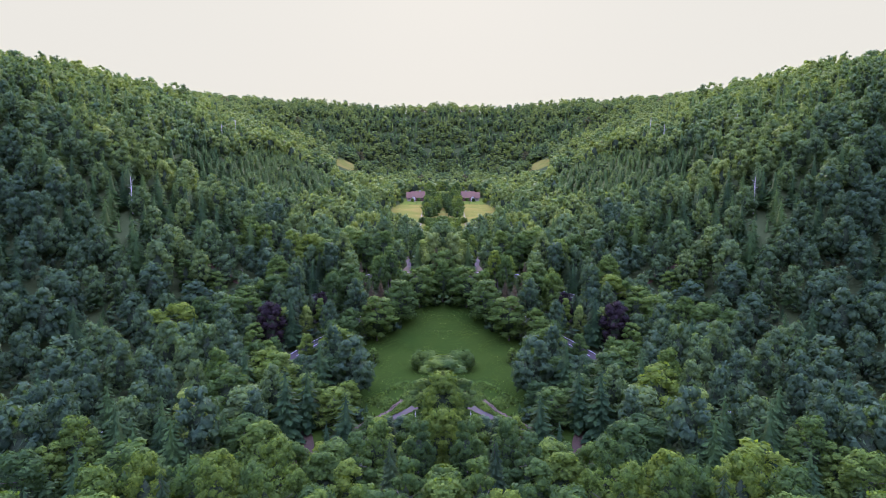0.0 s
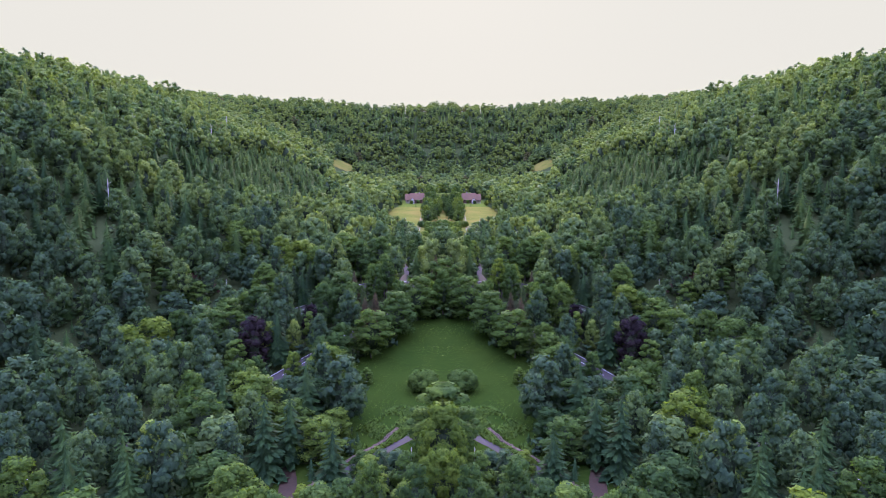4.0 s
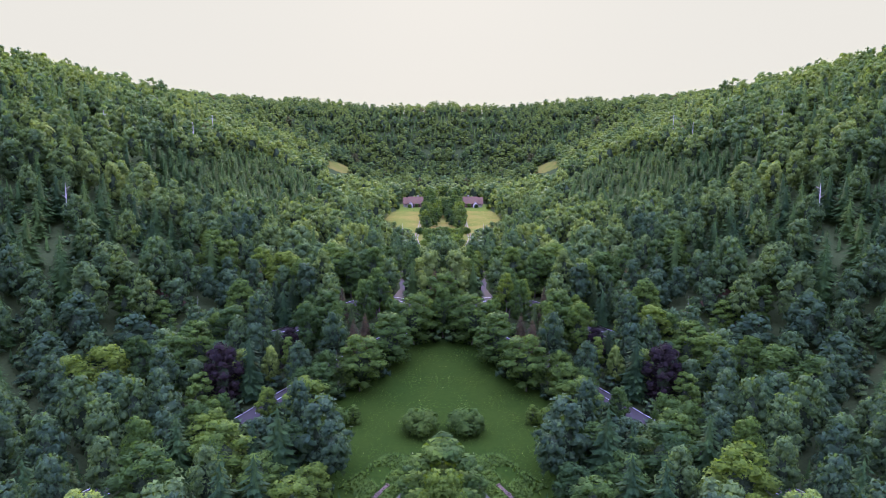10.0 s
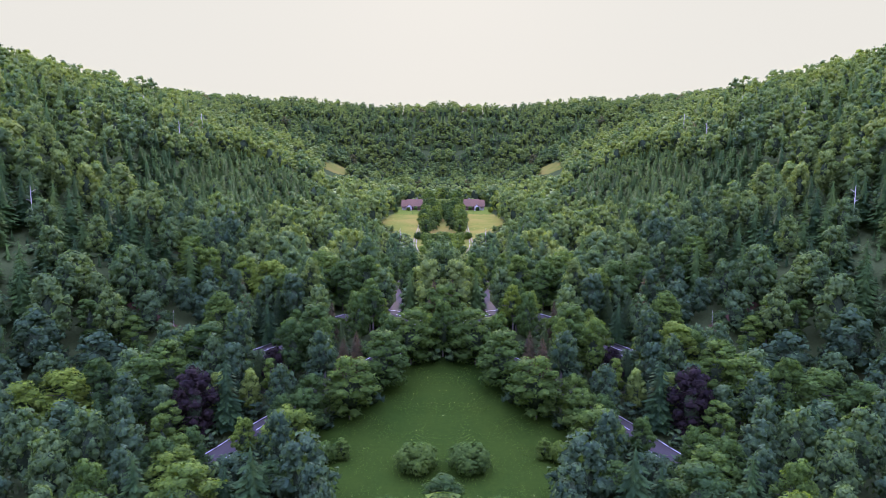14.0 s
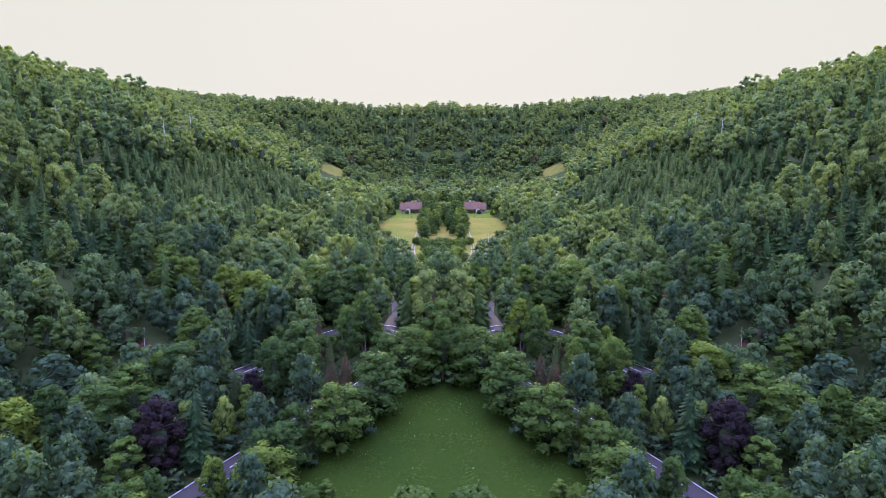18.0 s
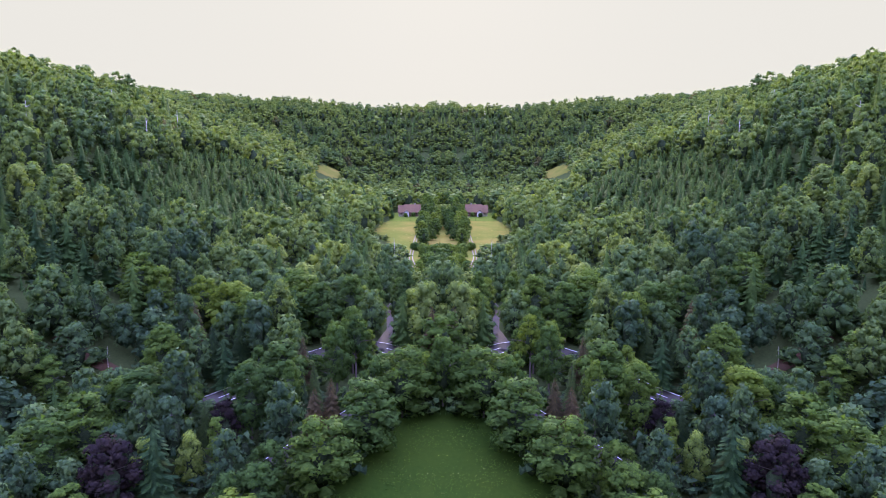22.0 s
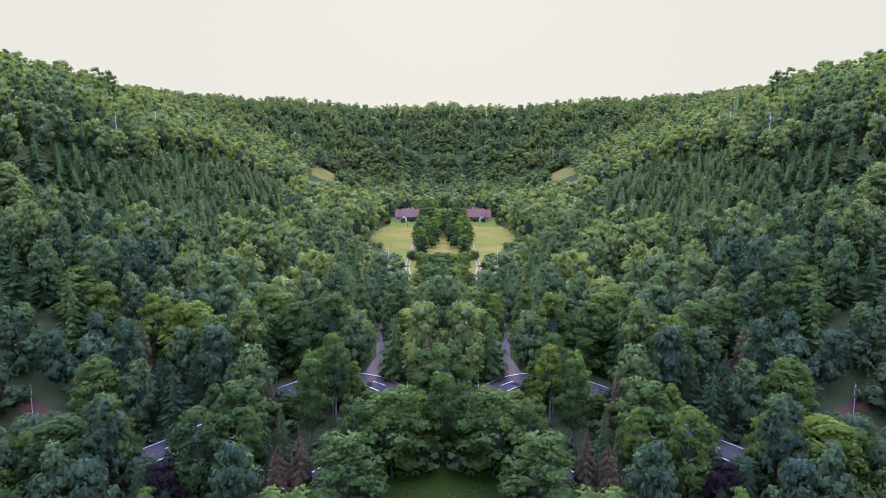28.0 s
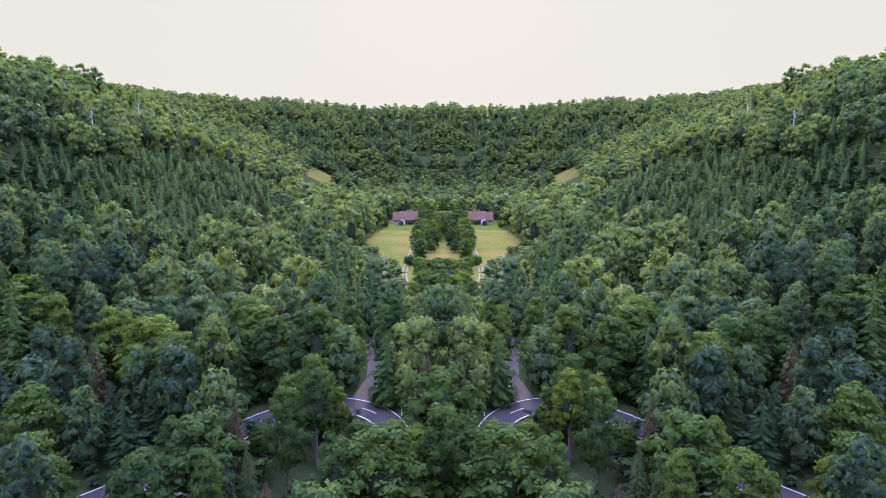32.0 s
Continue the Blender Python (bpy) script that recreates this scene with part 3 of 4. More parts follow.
HEROES.append(("broad", [(-10.4, 263, 10, 2.8), (-18, 262, 12, 3), (-11.2, 271, 11, 3), (-19, 271, 13, 3.2), (-12.6, 281, 11, 3), (-20.5, 281, 13, 3.4), (-22, 262, 13, 3.6)]))
HEROES.append(("bush", [(-8, 362, 5, 3), (-4, 352, 6, 3.2), (0, 346, 6, 3), (-33, 500, 4, 2), (-19.5, 515, 3.2, 1.6)]))
HEROES.append(("broad", [(-8, 231, 9.5, 4), (-3, 232, 10, 4)]))
HEROES.append(("broad", [(-3, 338, 9, 3.5), (0, 330, 11, 4), (-6.5, 333, 9, 3)]))
HEROES.append(("broad", [(-45.5, 189.5, 11, 3.4), (-49.4, 181, 12, 3.2), (-38, 195, 10, 3.2), (-53.5, 175.5, 13, 3.8), (-58, 171, 13, 3.8)]))
HEROES.append(("light", [(0, 503, 10, 4.6), (-9.4, 390, 8, 2.8), (-6.2, 452, 7, 2.8), (-10.2, 420, 8, 2.6), (-3.6, 513, 9, 3.6)]))
HEROES.append(("column", [(-5.5, 154, 11, 3), (-2.4, 160, 10, 2.6)]))
HEROES.append(("bush", [(-3.2, 470, 5, 2.4), (-12.2, 372, 4, 2.2), (-24.5, 511, 3, 1.6), (0, 476, 4, 2.6)]))
HEROES.append(("broad", [(-3.2, 456, 9, 3.2), (0, 464, 10, 3.4), (-4.5, 474, 11, 3.4), (0, 488, 10, 3.4), (-5, 404, 6, 2.4), (-5.4, 432, 8, 2.8)]))
HEROES.append(("broad", [(-41.6, 188, 10, 2.8), (-50.6, 178.5, 12, 3.4)]))
HEROES.append(("broad", [(-57.5, 219, 13, 3.4), (-63, 216.5, 14, 3.6), (-21.5, 243, 12, 3.2)]))
HEROES.append(("column", [(-17.4, 244, 9, 1.8)]))
HEROES.append(("broad", [(-3.4, 418, 10, 3.2), (-4.4, 440, 11, 3.4), (-2.6, 448, 12, 3.4), (-7.6, 474, 13, 3.4), (-13.2, 404, 8, 2.8)]))
HEROES.append(("spruce", [(-8.8, 496, 13, 2.6), (-5.6, 488, 13, 2.4), (-11.2, 478, 12, 2.4)]))
HEROES.append(("broad", [(-18.8, 242.4, 10, 2.6)]))
HEROES.append(("broad", [(-45.5, 225, 12, 3.2), (-52.5, 222.5, 12, 3.2), (-40, 231, 12, 3)]))


taken = []


def clear_of_ways(x, y, gap):
    for line, g in ((ROAD, 2.6 if x > -40 or y < 205 else 1.6), (LANE[:60], 1.1), (LANE[60:], 1.0), (FARM_ROAD, 2.0), (DITCH, 1.2)):
        if np.min(np.hypot(line[:, 0] - x, line[:, 1] - y)) < g + gap:
            return False
    return True


# Gaps through which the road, the lane and the hay meadow show: place, half width, slope of the view.
GAPS = [(-46.8, 191, 2.3, 0.42), (-41, 199.6, 0.5, 0.43), (-15.3, 251.8, 1.4, 0.40), (-11.5, 248.5, 2.0, 0.40),
        (-14, 262, 0.3, 0.36), (-15, 272, 0.2, 0.34), (-10, 330, 1.0, 0.18), (-14, 350, 2.5, 0.17), (-22, 395, 8.0, 0.13), (-29, 428, 6.0, 0.115), (-33, 455, 4.0, 0.105), (-4, 385, 5.0, 0.14),
        (-25, 515, 5.0, 0.085), (-13, 157, 5.5, 0.42), (-31, 140, 3.5, 0.55), (-98, 668, 12.0, 0.018), (-49.5, 231, 1.4, 0.36), (-76, 237, 3.0, 0.38), (-30, 248.5, 0.7, 0.31)]


def roof(x, y, r):
    """The greatest height a tree may have here without closing a gap."""
    free = 40.0
    for a, b, half, slope in GAPS:
        ax, ay = -a, (90.0 if b > 200 else 30.0) - b
        n = math.hypot(ax, ay)
        s = ((x - a) * ax + (y - b) * ay) / n
        if 0 < s < (160 if b > 600 else 90 if b > 320 else 55) and abs((x - a) * ay - (y - b) * ax) / n < half + 0.5 * r:
            free = min(free, float(height(a, b)) + slope * s - float(height(x, y)))
    return free


k = 0
for kind, rows in HEROES:
    for x, y, h, r in rows:
        h = min(h, roof(x, y, r)) if y < 300 else h
        if kind != "bush" and (h < 5 or not clear_of_ways(x, y, 0.25 * r)):
            continue
        r = min(r, (0.75 if kind == "bush" else 0.48 if y < 300 else 0.6) * h)
        if kind == "spruce":
            h, r = min(h, 13), min(max(r, 2.2), 2.9)
        k += 1
        plant(kind, x, y, h, r, k)
        taken.append((x, y, r))

# Wild trees fill the rest of the woods: darts thrown at even spacing, sparser far off.


def wild(y0, y1, gap_of, tries, bounds, least=0):
    cells, out = {}, []
    size = 11.0
    for x, y, r in taken:
        cells.setdefault((int(x // size), int(y // size)), []).append((x, y, r))
    xs = -rng.random(tries)
    ys = y0 + (y1 - y0) * rng.random(tries) ** 0.85
    w = np.clip(0.72 * ys + 16, least, bounds)
    xs = xs * w
    hs = height(xs, ys)
    ok = ~(inside(NEAR_MEADOW, xs, ys) | inside(FARM_MEADOW, xs, ys) | inside(HOUSE_LAWN, xs, ys) | inside(HILL_MEADOW, xs, ys) | inside(HEAD_MEADOW, xs, ys) | inside(SIDE_GLADE, xs, ys))
    ok &= ys < 848
    for x, y, z in zip(xs[ok], ys[ok], hs[ok]):
        g = gap_of(x, y)
        cx, cy = int(x // size), int(y // size)
        near = [q for i in (-1, 0, 1) for j in (-1, 0, 1) for q in cells.get((cx + i, cy + j), ())]
        if any((x - a) ** 2 + (y - b) ** 2 < (0.5 * g + 0.62 * r) ** 2 for a, b, r in near):
            continue
        if y < 540 and not clear_of_ways(x, y, 0.35 * g * 0.5):
            continue
        cap = roof(x, y, 0.6 * g)
        if cap < 2.5:
            continue
        cells.setdefault((cx, cy), []).append((x, y, g / 1.24))
        out.append((x, y, z, g, cap))
    return out


def plantation(x, y):
    x, y = x + 7 * math.sin(y / 13) + 4 * math.sin(y / 5 + x / 7), y + 10 * math.sin(x / 11) + 5 * math.sin(x / 4)
    return -128 < x < -64 - 0.1 * (y - 300) and 305 < y < 490


def spacing(x, y):
    if plantation(x, y):
        return 3.0 + 0.5 * math.sin(x * 1.7 + y * 2.3) if math.sin(x * 12.9 + y * 78.2) < 0.75 else 6.5
    return (7.2 if y < 330 else 8.2 + 2.0 * min(max((y - 400) / 150, 0), 1)) + 2.0 * math.sin(x * 1.7 + y * 2.3) - (3.4 if y > 690 else 0)


woods = wild(58, 905, spacing, 115000, 370, 95)
for x, y, z, g, cap in woods:
    taken.append((x, y, 0.62 * g))
near_start = wild(-45, 75, spacing, 4000, 130, 95)
shrubs = [(x, y, z, g, min(cap, rng.uniform(3.0, 6.5))) for x, y, z, g, cap in wild(95, 420, lambda x, y: 3.3 if y < 300 else 4.0, 36000, 190) + wild(688, 790, lambda x, y: 4.4, 9000, 170)]
near = sorted((q for q in woods if q[1] < 262 and q[0] > -96 and q[4] > 6), key=lambda q: q[1] + 0.7 * abs(q[0]))[:85]
chosen = set(near)
for x, y, z, g, cap in near:
    k += 1
    fir = rng.random() < 0.10
    h = min(rng.uniform(13.5, 22), cap)
    plant("spruce" if fir else ("column" if rng.random() < 0.15 else "broad"), x, y, h, 0.17 * h if fir else min(g * 0.66, 0.6 * h), k)


# The rest of the woods is joined, slope by slope: too many to count.
def grove(name, trees, n_leaves, size, lobes, boughs, twigs, label):
    kinds_b = [broad_crown(lobes, n_leaves, size, 2.5, rng, 1.15 if lobes > 12 else 1.4) for _ in range(10)]
    kinds_f = [fir_crown(boughs, twigs, rng) for _ in range(5)]
    vs, ns, qs, ts, mq, mt, tint, base = [], [], [], [], [], [], [], 0
    for x, y, z, g, cap in trees:
        young = plantation(x, y)
        hill = (z - 60) / 60
        clump = math.sin(x / 21 + y / 34) + math.sin(x / 37 - y / 26 + 1.7)
        fir = rng.random() < (0.82 if young else 0.55 if clump > 0.9 else 0.16 + 0.14 * min(max(hill, 0), 1))
        h = rng.uniform(5.5, 10) if young else (rng.uniform(11, 16.5) if y > 560 else rng.uniform(13, 21)) - (1.0 if fir else 0)
        h = min(h, cap)
        v, q, t, nrm = (kinds_f if fir else kinds_b)[rng.integers(5 if fir else 10)]
        a = rng.uniform(0, 2 * np.pi)
        rot = np.array([[math.cos(a), math.sin(a), 0], [-math.sin(a), math.cos(a), 0], [0, 0, 1]])
        r = min(g * rng.uniform(0.6, 0.74) * (1.3 if y > 690 else 1.0), 0.55 * h)
        rise = min(0.96 * h / 2.5, (1.1 if y > 560 else 1.4) * r)
        wide = h * (2.2 if young else 1.45)
        s = np.array([wide, wide, h]) if fir else np.array([r, r, rise])
        bent = unit((nrm @ rot) / s)
        w = (v @ rot) * s + np.array([x, y, z + (-0.3 if fir else h - 2.5 * rise) - (2.0 if y > 560 else 0)])
        # Stand-in for haze: the tint darkens nearer than y 300, pales beyond 240.
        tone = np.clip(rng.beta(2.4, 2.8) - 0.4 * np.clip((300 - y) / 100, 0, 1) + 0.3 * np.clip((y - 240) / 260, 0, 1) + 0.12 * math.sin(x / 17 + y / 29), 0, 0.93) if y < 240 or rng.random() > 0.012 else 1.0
        if young:
            tone = 0.3 + 0.4 * tone
        for side in (1, -1):
            vs.append(w * np.array([side, 1, 1]))
            ns.append(bent * np.array([side, 1, 1]))
            qs.append((q if side == 1 else q[:, ::-1]) + base)
            ts.append((t if side == 1 else t[:, ::-1]) + base)
            mq.append(np.full(len(q), int(fir)))
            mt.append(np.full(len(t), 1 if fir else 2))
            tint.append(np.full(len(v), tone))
            base += len(v)
    me = mesh_from(name, np.concatenate(vs), [np.concatenate(qs), np.concatenate(ts)], [M_WOODS, M_FIRS, M_INNER_SHADE], np.concatenate(mq + mt), np.concatenate(tint), normals=np.concatenate(ns))
    return tagged(new(name, me), label, "forest", kind="stuff")


rest = [q for q in woods if q not in chosen]
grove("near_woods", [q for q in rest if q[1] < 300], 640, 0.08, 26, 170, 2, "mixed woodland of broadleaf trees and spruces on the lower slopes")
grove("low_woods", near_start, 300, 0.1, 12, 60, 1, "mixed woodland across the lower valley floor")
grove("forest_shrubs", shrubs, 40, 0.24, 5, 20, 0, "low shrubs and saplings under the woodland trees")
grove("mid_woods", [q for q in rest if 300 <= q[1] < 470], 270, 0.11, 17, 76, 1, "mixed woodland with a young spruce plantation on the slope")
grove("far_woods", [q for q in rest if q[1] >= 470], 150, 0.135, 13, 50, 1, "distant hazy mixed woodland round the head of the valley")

# Low growth along the road and the lane.
low_growth = []
for x, y in rng.uniform((-62, 120), (0, 335), (2600, 2)):
    near_way = min(np.min(np.hypot(q[:, 0] - x, q[:, 1] - y)) for q in (ROAD, LANE[:70]))
    if 3.2 < near_way < 11 and not inside(NEAR_MEADOW, x, y) and not inside(FARM_MEADOW, x, y) and len(low_growth) < 420 and roof(x, y, 1.0) > 0.5:
        low_growth.append((x, y, float(height(x, y)), rng.uniform(2.2, 3.6), min(rng.uniform(1.2, 2.6), roof(x, y, 1.0))))
hedge = smooth_line([(0, 226), (-7, 225), (-12, 220.5), (-16, 213), (-18.5, 206.5), (-27, 201), (-33, 191), (-33, 180), (-28, 171), (-22, 162)], 1.1)
for x, y in hedge + rng.uniform(-1.3, 1.3, hedge.shape):
    low_growth.append((min(x, 0), y, float(height(x, y)), rng.uniform(2.0, 3.4), rng.uniform(1.0, 3.0)))
grove("undergrowth", low_growth, 56, 0.22, 6, 30, 0, "low green shrubs and brambles along the roadsides and the meadow edge")

# ---- the stream bed, the earth bank and the meadow's growth ----
M_EARTH = surface("red_earth", [(0.3, (0.024, 0.017, 0.007)), (0.7, (0.042, 0.022, 0.009))], [(0.3, (0.018, 0.018, 0.007)), (0.7, (0.046, 0.027, 0.012))], 0.2, 2.0, bump=0.6, deep=0.1)
M_CLAY = surface("red_clay", [(0.3, (0.044, 0.025, 0.011)), (0.7, (0.066, 0.032, 0.014))], [(0.3, (0.032, 0.024, 0.011)), (0.7, (0.074, 0.040, 0.018))], 0.2, 2.0, bump=0.6, deep=0.1)
M_RUBBLE = surface("river_rubble", [(0.3, (0.055, 0.042, 0.026)), (0.7, (0.095, 0.072, 0.046))], [(0.3, (0.03, 0.025, 0.017)), (0.7, (0.14, 0.105, 0.07))], 0.8, 4.0, 0.95, 0.05)
M_PEAT = surface("wet_earth", [(0.3, (0.02, 0.022, 0.014)), (0.7, (0.04, 0.045, 0.022))], [(0.3, (0.015, 0.018, 0.01)), (0.7, (0.05, 0.05, 0.03))], 0.3, 3.0)


def lump(name, seed):
    """A rough boulder of unit size."""
    r = np.random.default_rng(seed)
    v = unit(ICO_V) * (0.75 + 0.4 * r.random((12, 1))) * np.array([1, 0.8, 0.55])
    return mesh_from(name, v, [ICO_F], [M_RUBBLE])


LUMPS = [lump("stone", i) for i in range(5)]
for n, side in ((1, 1), (2, -1)):
    line = DITCH if side == 1 else mirrored(DITCH)
    v, f = ribbon(line, 0, 0.85, 0.2, 3)
    bed = tagged(new(f"stream_bed_{n}", mesh_from("stream_bed", v, [f], [M_RUBBLE])), "dry stony stream bed at the meadow's edge", "stream bed", kind="structure")
    r = np.random.default_rng(11)
    for _ in range(120):
        p = line[r.integers(len(line) - 1)] + r.uniform(-0.55, 0.55, 2) * np.array([side, 1])
        s = r.uniform(0.14, 0.36)
        st = new("stone", LUMPS[r.integers(5)])
        st.parent = bed
        st.matrix_basis = Matrix.LocRotScale((p[0], p[1], float(height(*p)) + 0.2 + 0.12 * s), Euler((0, 0, r.uniform(0, 6))), (s, s, s))
    v, f = ribbon(line[: len(line) * 2 // 3], -4.2 * side, 0.7, 0.2, 3)
    tagged(new(f"drain_{n}", mesh_from("drain", v, [f], [M_PEAT])), "narrow dark drainage ditch across the grass", "ditch", kind="structure")
    bank = smooth_line([(-37, 152), (-33.5, 146), (-31.5, 138), (-32, 130)])
    v, f = ribbon(bank if side == 1 else mirrored(bank), 0, 3.6, 0.19, 5)
    tagged(new(f"earth_bank_{n}", mesh_from("earth_bank", v, [f], [M_EARTH])), "bare reddish earth bank under the trees", "earth bank", kind="structure")
    scar = smooth_line([(-90, 241), (-80, 238.5), (-72, 237), (-64, 236.5)])
    v, f = ribbon(scar if side == 1 else mirrored(scar), 0, 3.2, 0.19, 5)
    tagged(new(f"earth_bank_{n + 2}", mesh_from("earth_scar", v, [f], [M_CLAY])), "bare reddish clay bank in the woods above the road", "earth bank", kind="structure")

M_GRASS = leaf("grass_blades", [(0.0, (0.044, 0.082, 0.014)), (0.6, (0.058, 0.10, 0.017)), (1.0, (0.078, 0.125, 0.021))], 0.3, joined=True, gloss=0.03)
M_STRAW = leaf("dry_grass_blades", [(0.0, (0.10, 0.11, 0.03)), (0.6, (0.15, 0.135, 0.042)), (1.0, (0.19, 0.165, 0.055))], 0.3, joined=True, gloss=0.05)
M_PETAL = leaf("petals", [(0.0, (0.30, 0.32, 0.12)), (1.0, (0.5, 0.48, 0.34))], 0.3, joined=True, gloss=0.05)


def turf(name, poly, count, blade, wide, material, label, seed):
    """Tufts of three blades each, thrown over a meadow and mirrored."""
    r = np.random.default_rng(seed)
    xs, ys = [p[0] for p in poly], [p[1] for p in poly]
    x, y = r.uniform(min(xs), 0, count * 3), r.uniform(min(ys), max(ys), count * 3)
    keep = inside(poly, x, y)
    clump = np.sin(x * 0.7 + 2 * np.sin(y * 0.31)) + np.sin(y * 0.53 + x * 0.23) + r.normal(0, 0.7, len(x))
    keep &= clump > 0.1
    keep &= np.min(np.hypot(x[:, None] - DITCH[None, :, 0], y[:, None] - DITCH[None, :, 1]), axis=1) > 1.1
    x, y = x[keep][:count], y[keep][:count]
    n = len(x)
    z = height(x, y) + 0.12
    vs, tone = [], np.repeat(r.random(n), 9)
    h = blade * r.uniform(0.6, 1.5, n)
    for b in range(3):
        a = r.uniform(0, 6.28, n)
        dx, dy = np.cos(a), np.sin(a)
        w = wide * r.uniform(0.7, 1.3, n)
        vs.append(np.stack([np.stack([x - dy * w, y + dx * w, z], 1), np.stack([x + dy * w, y - dx * w, z], 1), np.stack([x + dx * h * 0.8, y + dy * h * 0.8, z + h], 1)], 1))
    v = np.stack(vs, 1).reshape(-1, 3)
    t = np.arange(len(v)).reshape(-1, 3)
    face = unit(np.cross(v[1::3] - v[::3], v[2::3] - v[::3]))
    t[face[:, 2] < 0] = t[face[:, 2] < 0][:, ::-1]
    nrm = np.repeat(unit(face * np.where(face[:, 2:] < 0, -0.5, 0.5) + np.array([0, 0, 0.8])), 3, axis=0)
    v, nrm = np.concatenate([v, v * np.array([-1, 1, 1])]), np.concatenate([nrm, nrm * np.array([-1, 1, 1])])
    t = np.concatenate([t, t[:, ::-1] + len(v) // 2])
    return tagged(new(name, mesh_from(name, v, [t], [material], tint=np.concatenate([tone, tone]), normals=nrm)), label, "grass", kind="stuff")


LUSH = [(-7, 177), (-13, 175), (-20, 165), (-26, 156), (-25, 150), (-19, 150), (-11, 158), (-6, 167)]
turf("grass", NEAR_MEADOW, 3600, 0.12, 0.14, M_GRASS, "short green meadow grass with taller tufts", 3)
turf("tall_grass", LUSH, 4200, 0.5, 0.26, M_GRASS, "tall lush green growth along the stream bed", 4)
turf("hay_grass", FARM_MEADOW, 160, 0.15, 0.4, M_STRAW, "yellowing uncut hay grass", 5)
turf("meadow_flowers", NEAR_MEADOW, 60, 0.2, 0.07, M_PETAL, "pale yellow flower heads scattered in the meadow", 6)

# ---- the farmhouse ----
M_TILE = surface("roof_tiles", [(0.3, (0.060, 0.031, 0.006)), (0.7, (0.088, 0.045, 0.009))], [(0.3, (0.036, 0.021, 0.005)), (0.7, (0.112, 0.058, 0.013))], 0.3, 3.0, 0.75, 0.3)
M_TIMBER = surface("timber", [(0.3, (0.10, 0.06, 0.04)), (0.7, (0.17, 0.10, 0.07))], [(0.3, (0.08, 0.05, 0.035)), (0.7, (0.2, 0.125, 0.085))], 0.4, 4.0)
M_PLASTER = surface("plaster", [(0.3, (0.62, 0.57, 0.52)), (0.7, (0.74, 0.70, 0.65))], [(0.3, (0.6, 0.55, 0.5)), (0.7, (0.76, 0.72, 0.68))], 0.3, 4.0)
M_PANE, _n, _l, _b = shader("window_glass", 0.08, 0.6)
_b.inputs["Base Color"].default_value = (0.02, 0.022, 0.025, 1)


def slab(corners, thick):
    """A roof plane of some thickness over four corners."""
    bm = bmesh.new()
    lo = [bm.verts.new(c) for c in corners]
    hi = [bm.verts.new((c[0], c[1], c[2] + thick)) for c in corners]
    bm.faces.new(lo[::-1])
    bm.faces.new(hi)
    for i in range(4):
        j = (i + 1) % 4
        bm.faces.new((lo[i], lo[j], hi[j], hi[i]))
    return bm


def gable_walls(x0, x1, y0, y1, z1, ridge, along):
    """A hollow-looking solid body with gables; along: the ridge runs along x or y."""
    bm = bmesh.new()
    b = [bm.verts.new(p) for p in ((x0, y0, -1.5), (x1, y0, -1.5), (x1, y1, -1.5), (x0, y1, -1.5))]
    t = [bm.verts.new(p) for p in ((x0, y0, z1), (x1, y0, z1), (x1, y1, z1), (x0, y1, z1))]
    ym, xm = (y0 + y1) / 2, (x0 + x1) / 2
    if along == "x":
        r = [bm.verts.new((x0, ym, ridge)), bm.verts.new((x1, ym, ridge))]
        tops = [(t[0], t[1], r[1], r[0]), (t[2], t[3], r[0], r[1]), (t[1], t[2], r[1]), (t[3], t[0], r[0])]
    else:
        r = [bm.verts.new((xm, y0, ridge)), bm.verts.new((xm, y1, ridge))]
        tops = [(t[0], t[1], r[0]), (t[2], t[3], r[1]), (t[1], t[2], r[1], r[0]), (t[3], t[0], r[0], r[1])]
    for i in range(4):
        j = (i + 1) % 4
        bm.faces.new((b[i], b[j], t[j], t[i]))
    bm.faces.new(b[::-1])
    for q in tops:
        bm.faces.new(q)
    bmesh.ops.recalc_face_normals(bm, faces=bm.faces)
    return bm


def window(parent, x, y, z, w, h):
    """A window on a wall that faces the valley, at its lower middle."""
    wn_ob = part("window", boxed(x - w / 2, y - 0.06, z, x + w / 2, y + 0.1, z + h), M_PANE, parent, "dark window")
    for a in (x - w / 2 - 0.05, x + w / 2 - 0.03):
        part("window_frame", boxed(a, y - 0.12, z - 0.05, a + 0.08, y - 0.062, z + h + 0.05), M_PLASTER, wn_ob)
    part("window_bar", boxed(x - 0.03, y - 0.11, z, x + 0.03, y - 0.062, z + h), M_PLASTER, wn_ob)
    part("window_sill", boxed(x - w / 2 - 0.12, y - 0.2, z - 0.14, x + w / 2 + 0.12, y - 0.005, z - 0.055, 0.02), M_STONE, wn_ob)


house = thing("farmhouse", -21.4, 522, float(height(-21.4, 517)) + 0.6)
part("wall", gable_walls(-4.6, 7.6, -4.5, 4.5, 2.6, 6.6, "x"), M_TIMBER, house, "dark timber wall")
part("wall", gable_walls(-8.0, -4.62, -3.6, 4.4, 2.4, 6.1, "x"), M_PLASTER, house, "pale rendered wing wall")
part("roof", slab([(-4.9, -5.6, 2.02), (8.3, -5.6, 2.02), (8.3, 0, 7.0), (-4.9, 0, 7.0)], 0.22), M_TILE, house)
part("roof", slab([(8.3, 5.6, 2.02), (-4.9, 5.6, 2.02), (-4.9, 0, 7.0), (8.3, 0, 7.0)], 0.22), M_TILE, house)
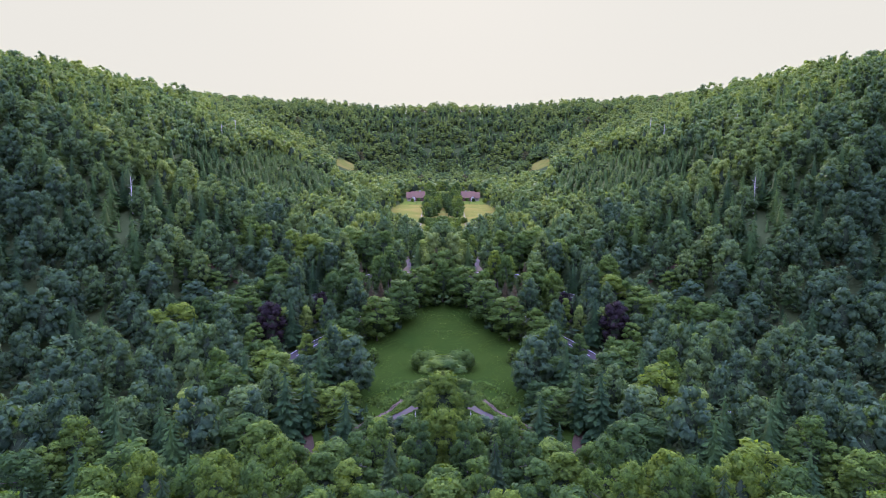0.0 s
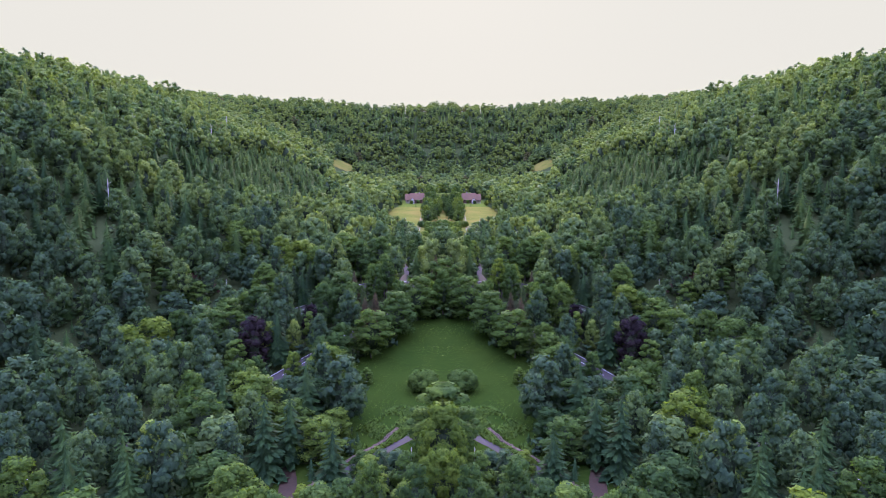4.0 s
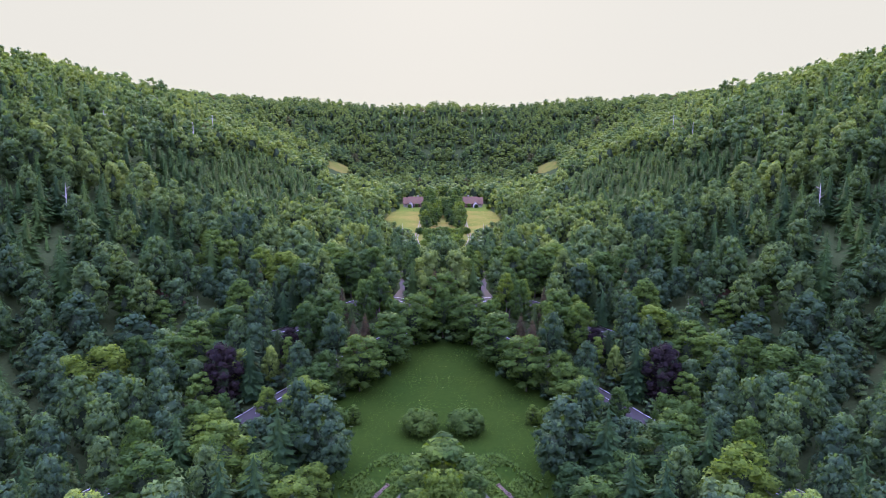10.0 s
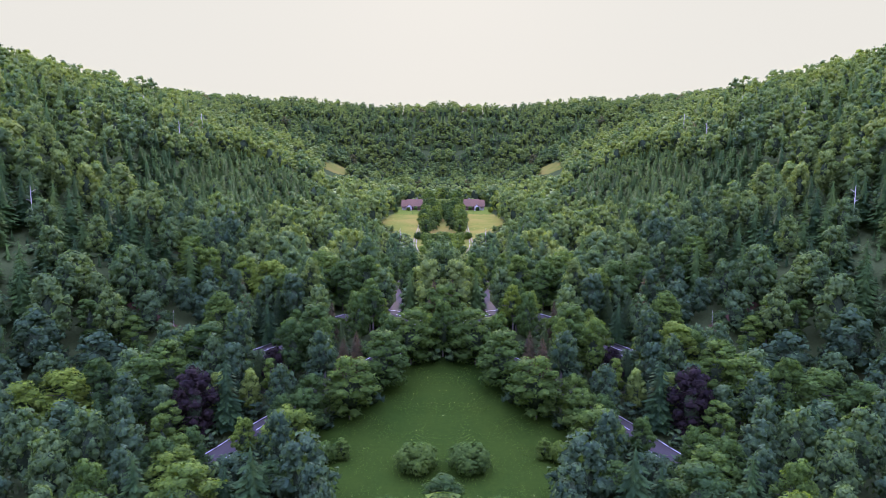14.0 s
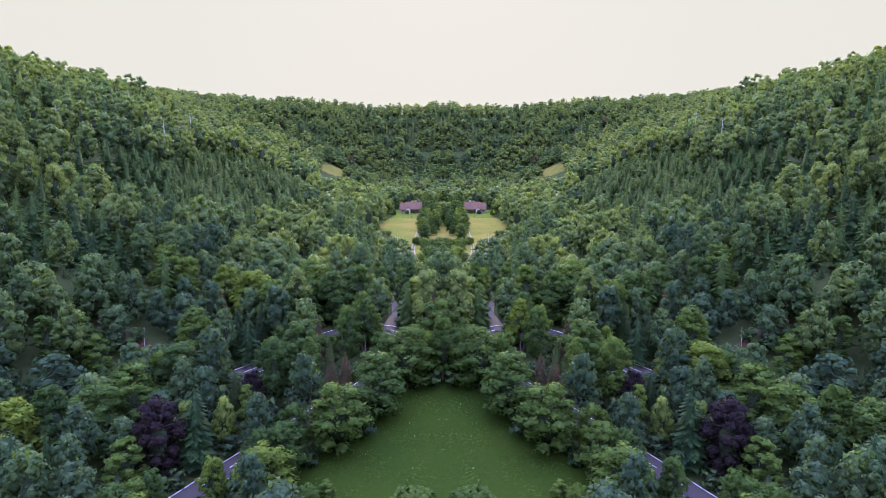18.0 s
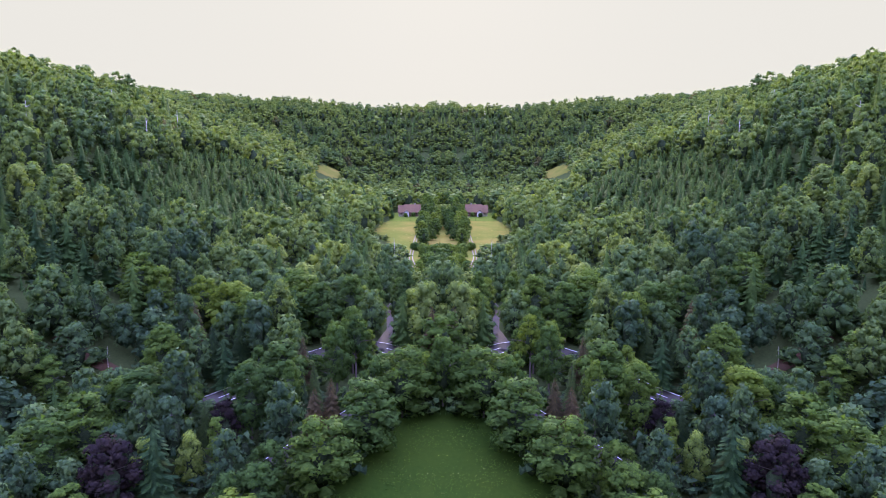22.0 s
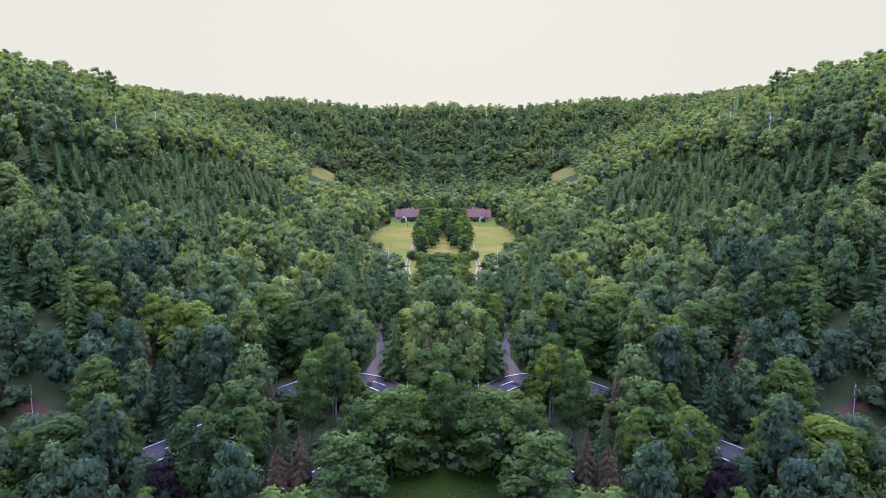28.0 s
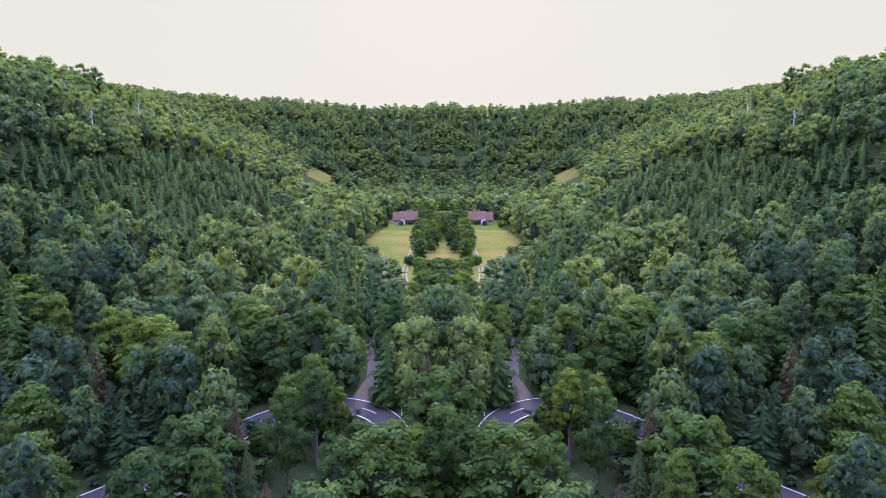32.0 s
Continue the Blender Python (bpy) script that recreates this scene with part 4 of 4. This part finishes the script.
part("wing_roof", slab([(-8.7, -4.6, 1.75), (-4.93, -4.6, 1.75), (-4.93, 0.4, 6.4), (-8.7, 0.4, 6.4)], 0.22), M_TILE, house)
part("wing_roof", slab([(-4.93, 5.2, 1.9), (-8.7, 5.2, 1.9), (-8.7, 0.4, 6.4), (-4.93, 0.4, 6.4)], 0.22), M_TILE, house)
part("porch", gable_walls(-4.3, -1.2, -7.2, -4.52, 2.0, 3.5, "y"), M_PLASTER, house, "white gabled porch")
part("porch_roof", slab([(-4.8, -7.7, 1.75), (-2.75, -7.7, 3.75), (-2.75, -3.2, 3.75), (-4.8, -3.2, 1.75)], 0.16), M_TILE, house)
part("porch_roof", slab([(-2.75, -7.7, 3.75), (-0.7, -7.7, 1.75), (-0.7, -3.2, 1.75), (-2.75, -3.2, 3.75)], 0.16), M_TILE, house)
door = part("door", boxed(-3.3, -7.28, 0.0, -2.3, -7.1, 2.0, 0.02), M_TIMBER, house, "brown plank door")
part("door_handle", boxed(-2.45, -7.34, 0.95, -2.38, -7.285, 1.08), M_DEAD, door)
for x in (0.6, 2.6, 4.6, 6.5):
    window(house, x, -4.5, 0.9, 0.9, 1.1)
window(house, -6.4, -3.6, 0.8, 1.0, 1.1)
chim = part("chimney", boxed(2.2, 0.2, 6.2, 2.9, 0.9, 7.9, 0.03), M_STONE, house, "grey stone chimney")
part("chimney_cap", boxed(2.1, 0.1, 7.9, 3.0, 1.0, 8.02, 0.02), M_STONE, chim)
part("balcony", boxed(-8.2, -5.0, 1.2, -5.0, -3.62, 1.35), M_TIMBER, house)
for i in range(9):
    part("baluster", boxed(-8.15 + i * 0.38, -4.98, 1.35, -8.07 + i * 0.38, -4.9, 2.15), M_TIMBER, house)
part("hand_rail", boxed(-8.2, -5.02, 2.15, -5.0, -4.86, 2.25), M_TIMBER, house)
tagged(house, "long farmhouse with a red-brown tiled roof and white porch", "house", "farmhouses")
copy_thing(house, Matrix.Diagonal((-1, 1, 1, 1)) @ house.matrix_basis)

# ---- bare trunks ----
BARE = [trunk_mesh("bare_trunk", 1, 0.016, 7, rng, True) for _ in range(3)]
for i, (x, y, h) in enumerate([(-131, 382, 19), (-143, 445, 22), (-123, 252, 15), (-76, 237, 6), (-150, 330, 18), (-19.5, 347, 9), (-108, 560, 20), (-170, 430, 20), (-6, 136, 11)]):
    for side in (1, -1):
        ob = new("dead_tree", BARE[i % 3])
        ob.matrix_basis = Matrix.Diagonal((side, 1, 1, 1)) @ pose(x, y, float(height(x, y)), 0, 0, 70 * i) @ Matrix.Diagonal((h, h, h, 1))
        tagged(ob, "bare bleached trunk of a dead tree among green crowns", "tree", "dead trees")

# ---- posts along the bend ----
M_POST, _n, _l, _b = shader("white_post", 0.5, 0.3)
_b.inputs["Base Color"].default_value = (0.78, 0.78, 0.76, 1)
M_BAND, _n, _l, _b = shader("black_band", 0.5, 0.3)
_b.inputs["Base Color"].default_value = (0.02, 0.02, 0.022, 1)
bend = [p for p in ROAD if -26 < p[0] and p[1] > 240]
for side in (1, -1):
    for i in range(1, len(bend) - 1, 3):
        a, b = bend[i - 1], bend[i + 1]
        w = unit(np.array([b[1] - a[1], a[0] - b[0]]))
        x, y = bend[i] - w * 3.1
        if math.hypot(x + 13.9, y - 255) < 2.2:
            continue
        ob = thing("marker_post", side * x, y, float(height(x, y)))
        part("post", boxed(-0.07, -0.05, -0.2, 0.07, 0.05, 1.05, 0.02), M_POST, ob)
        part("band", boxed(-0.075, -0.055, 0.72, 0.075, 0.055, 0.9), M_BAND, ob, "black reflector band")
        tagged(ob, "white plastic road marker post with a black band", "post", "marker posts")
    ob = thing("road_sign", side * -12.5, 256.6, float(height(-12.5, 256.6)))
    part("pole", boxed(-0.03, -0.03, -0.2, 0.03, 0.03, 1.9), M_DEAD, ob)
    part("plate", boxed(-0.32, -0.06, 1.4, 0.32, -0.032, 1.72, 0.01), M_POST, ob, "blank white plate")
    tagged(ob, "small white direction plate on a grey pole", "sign", "road signs")
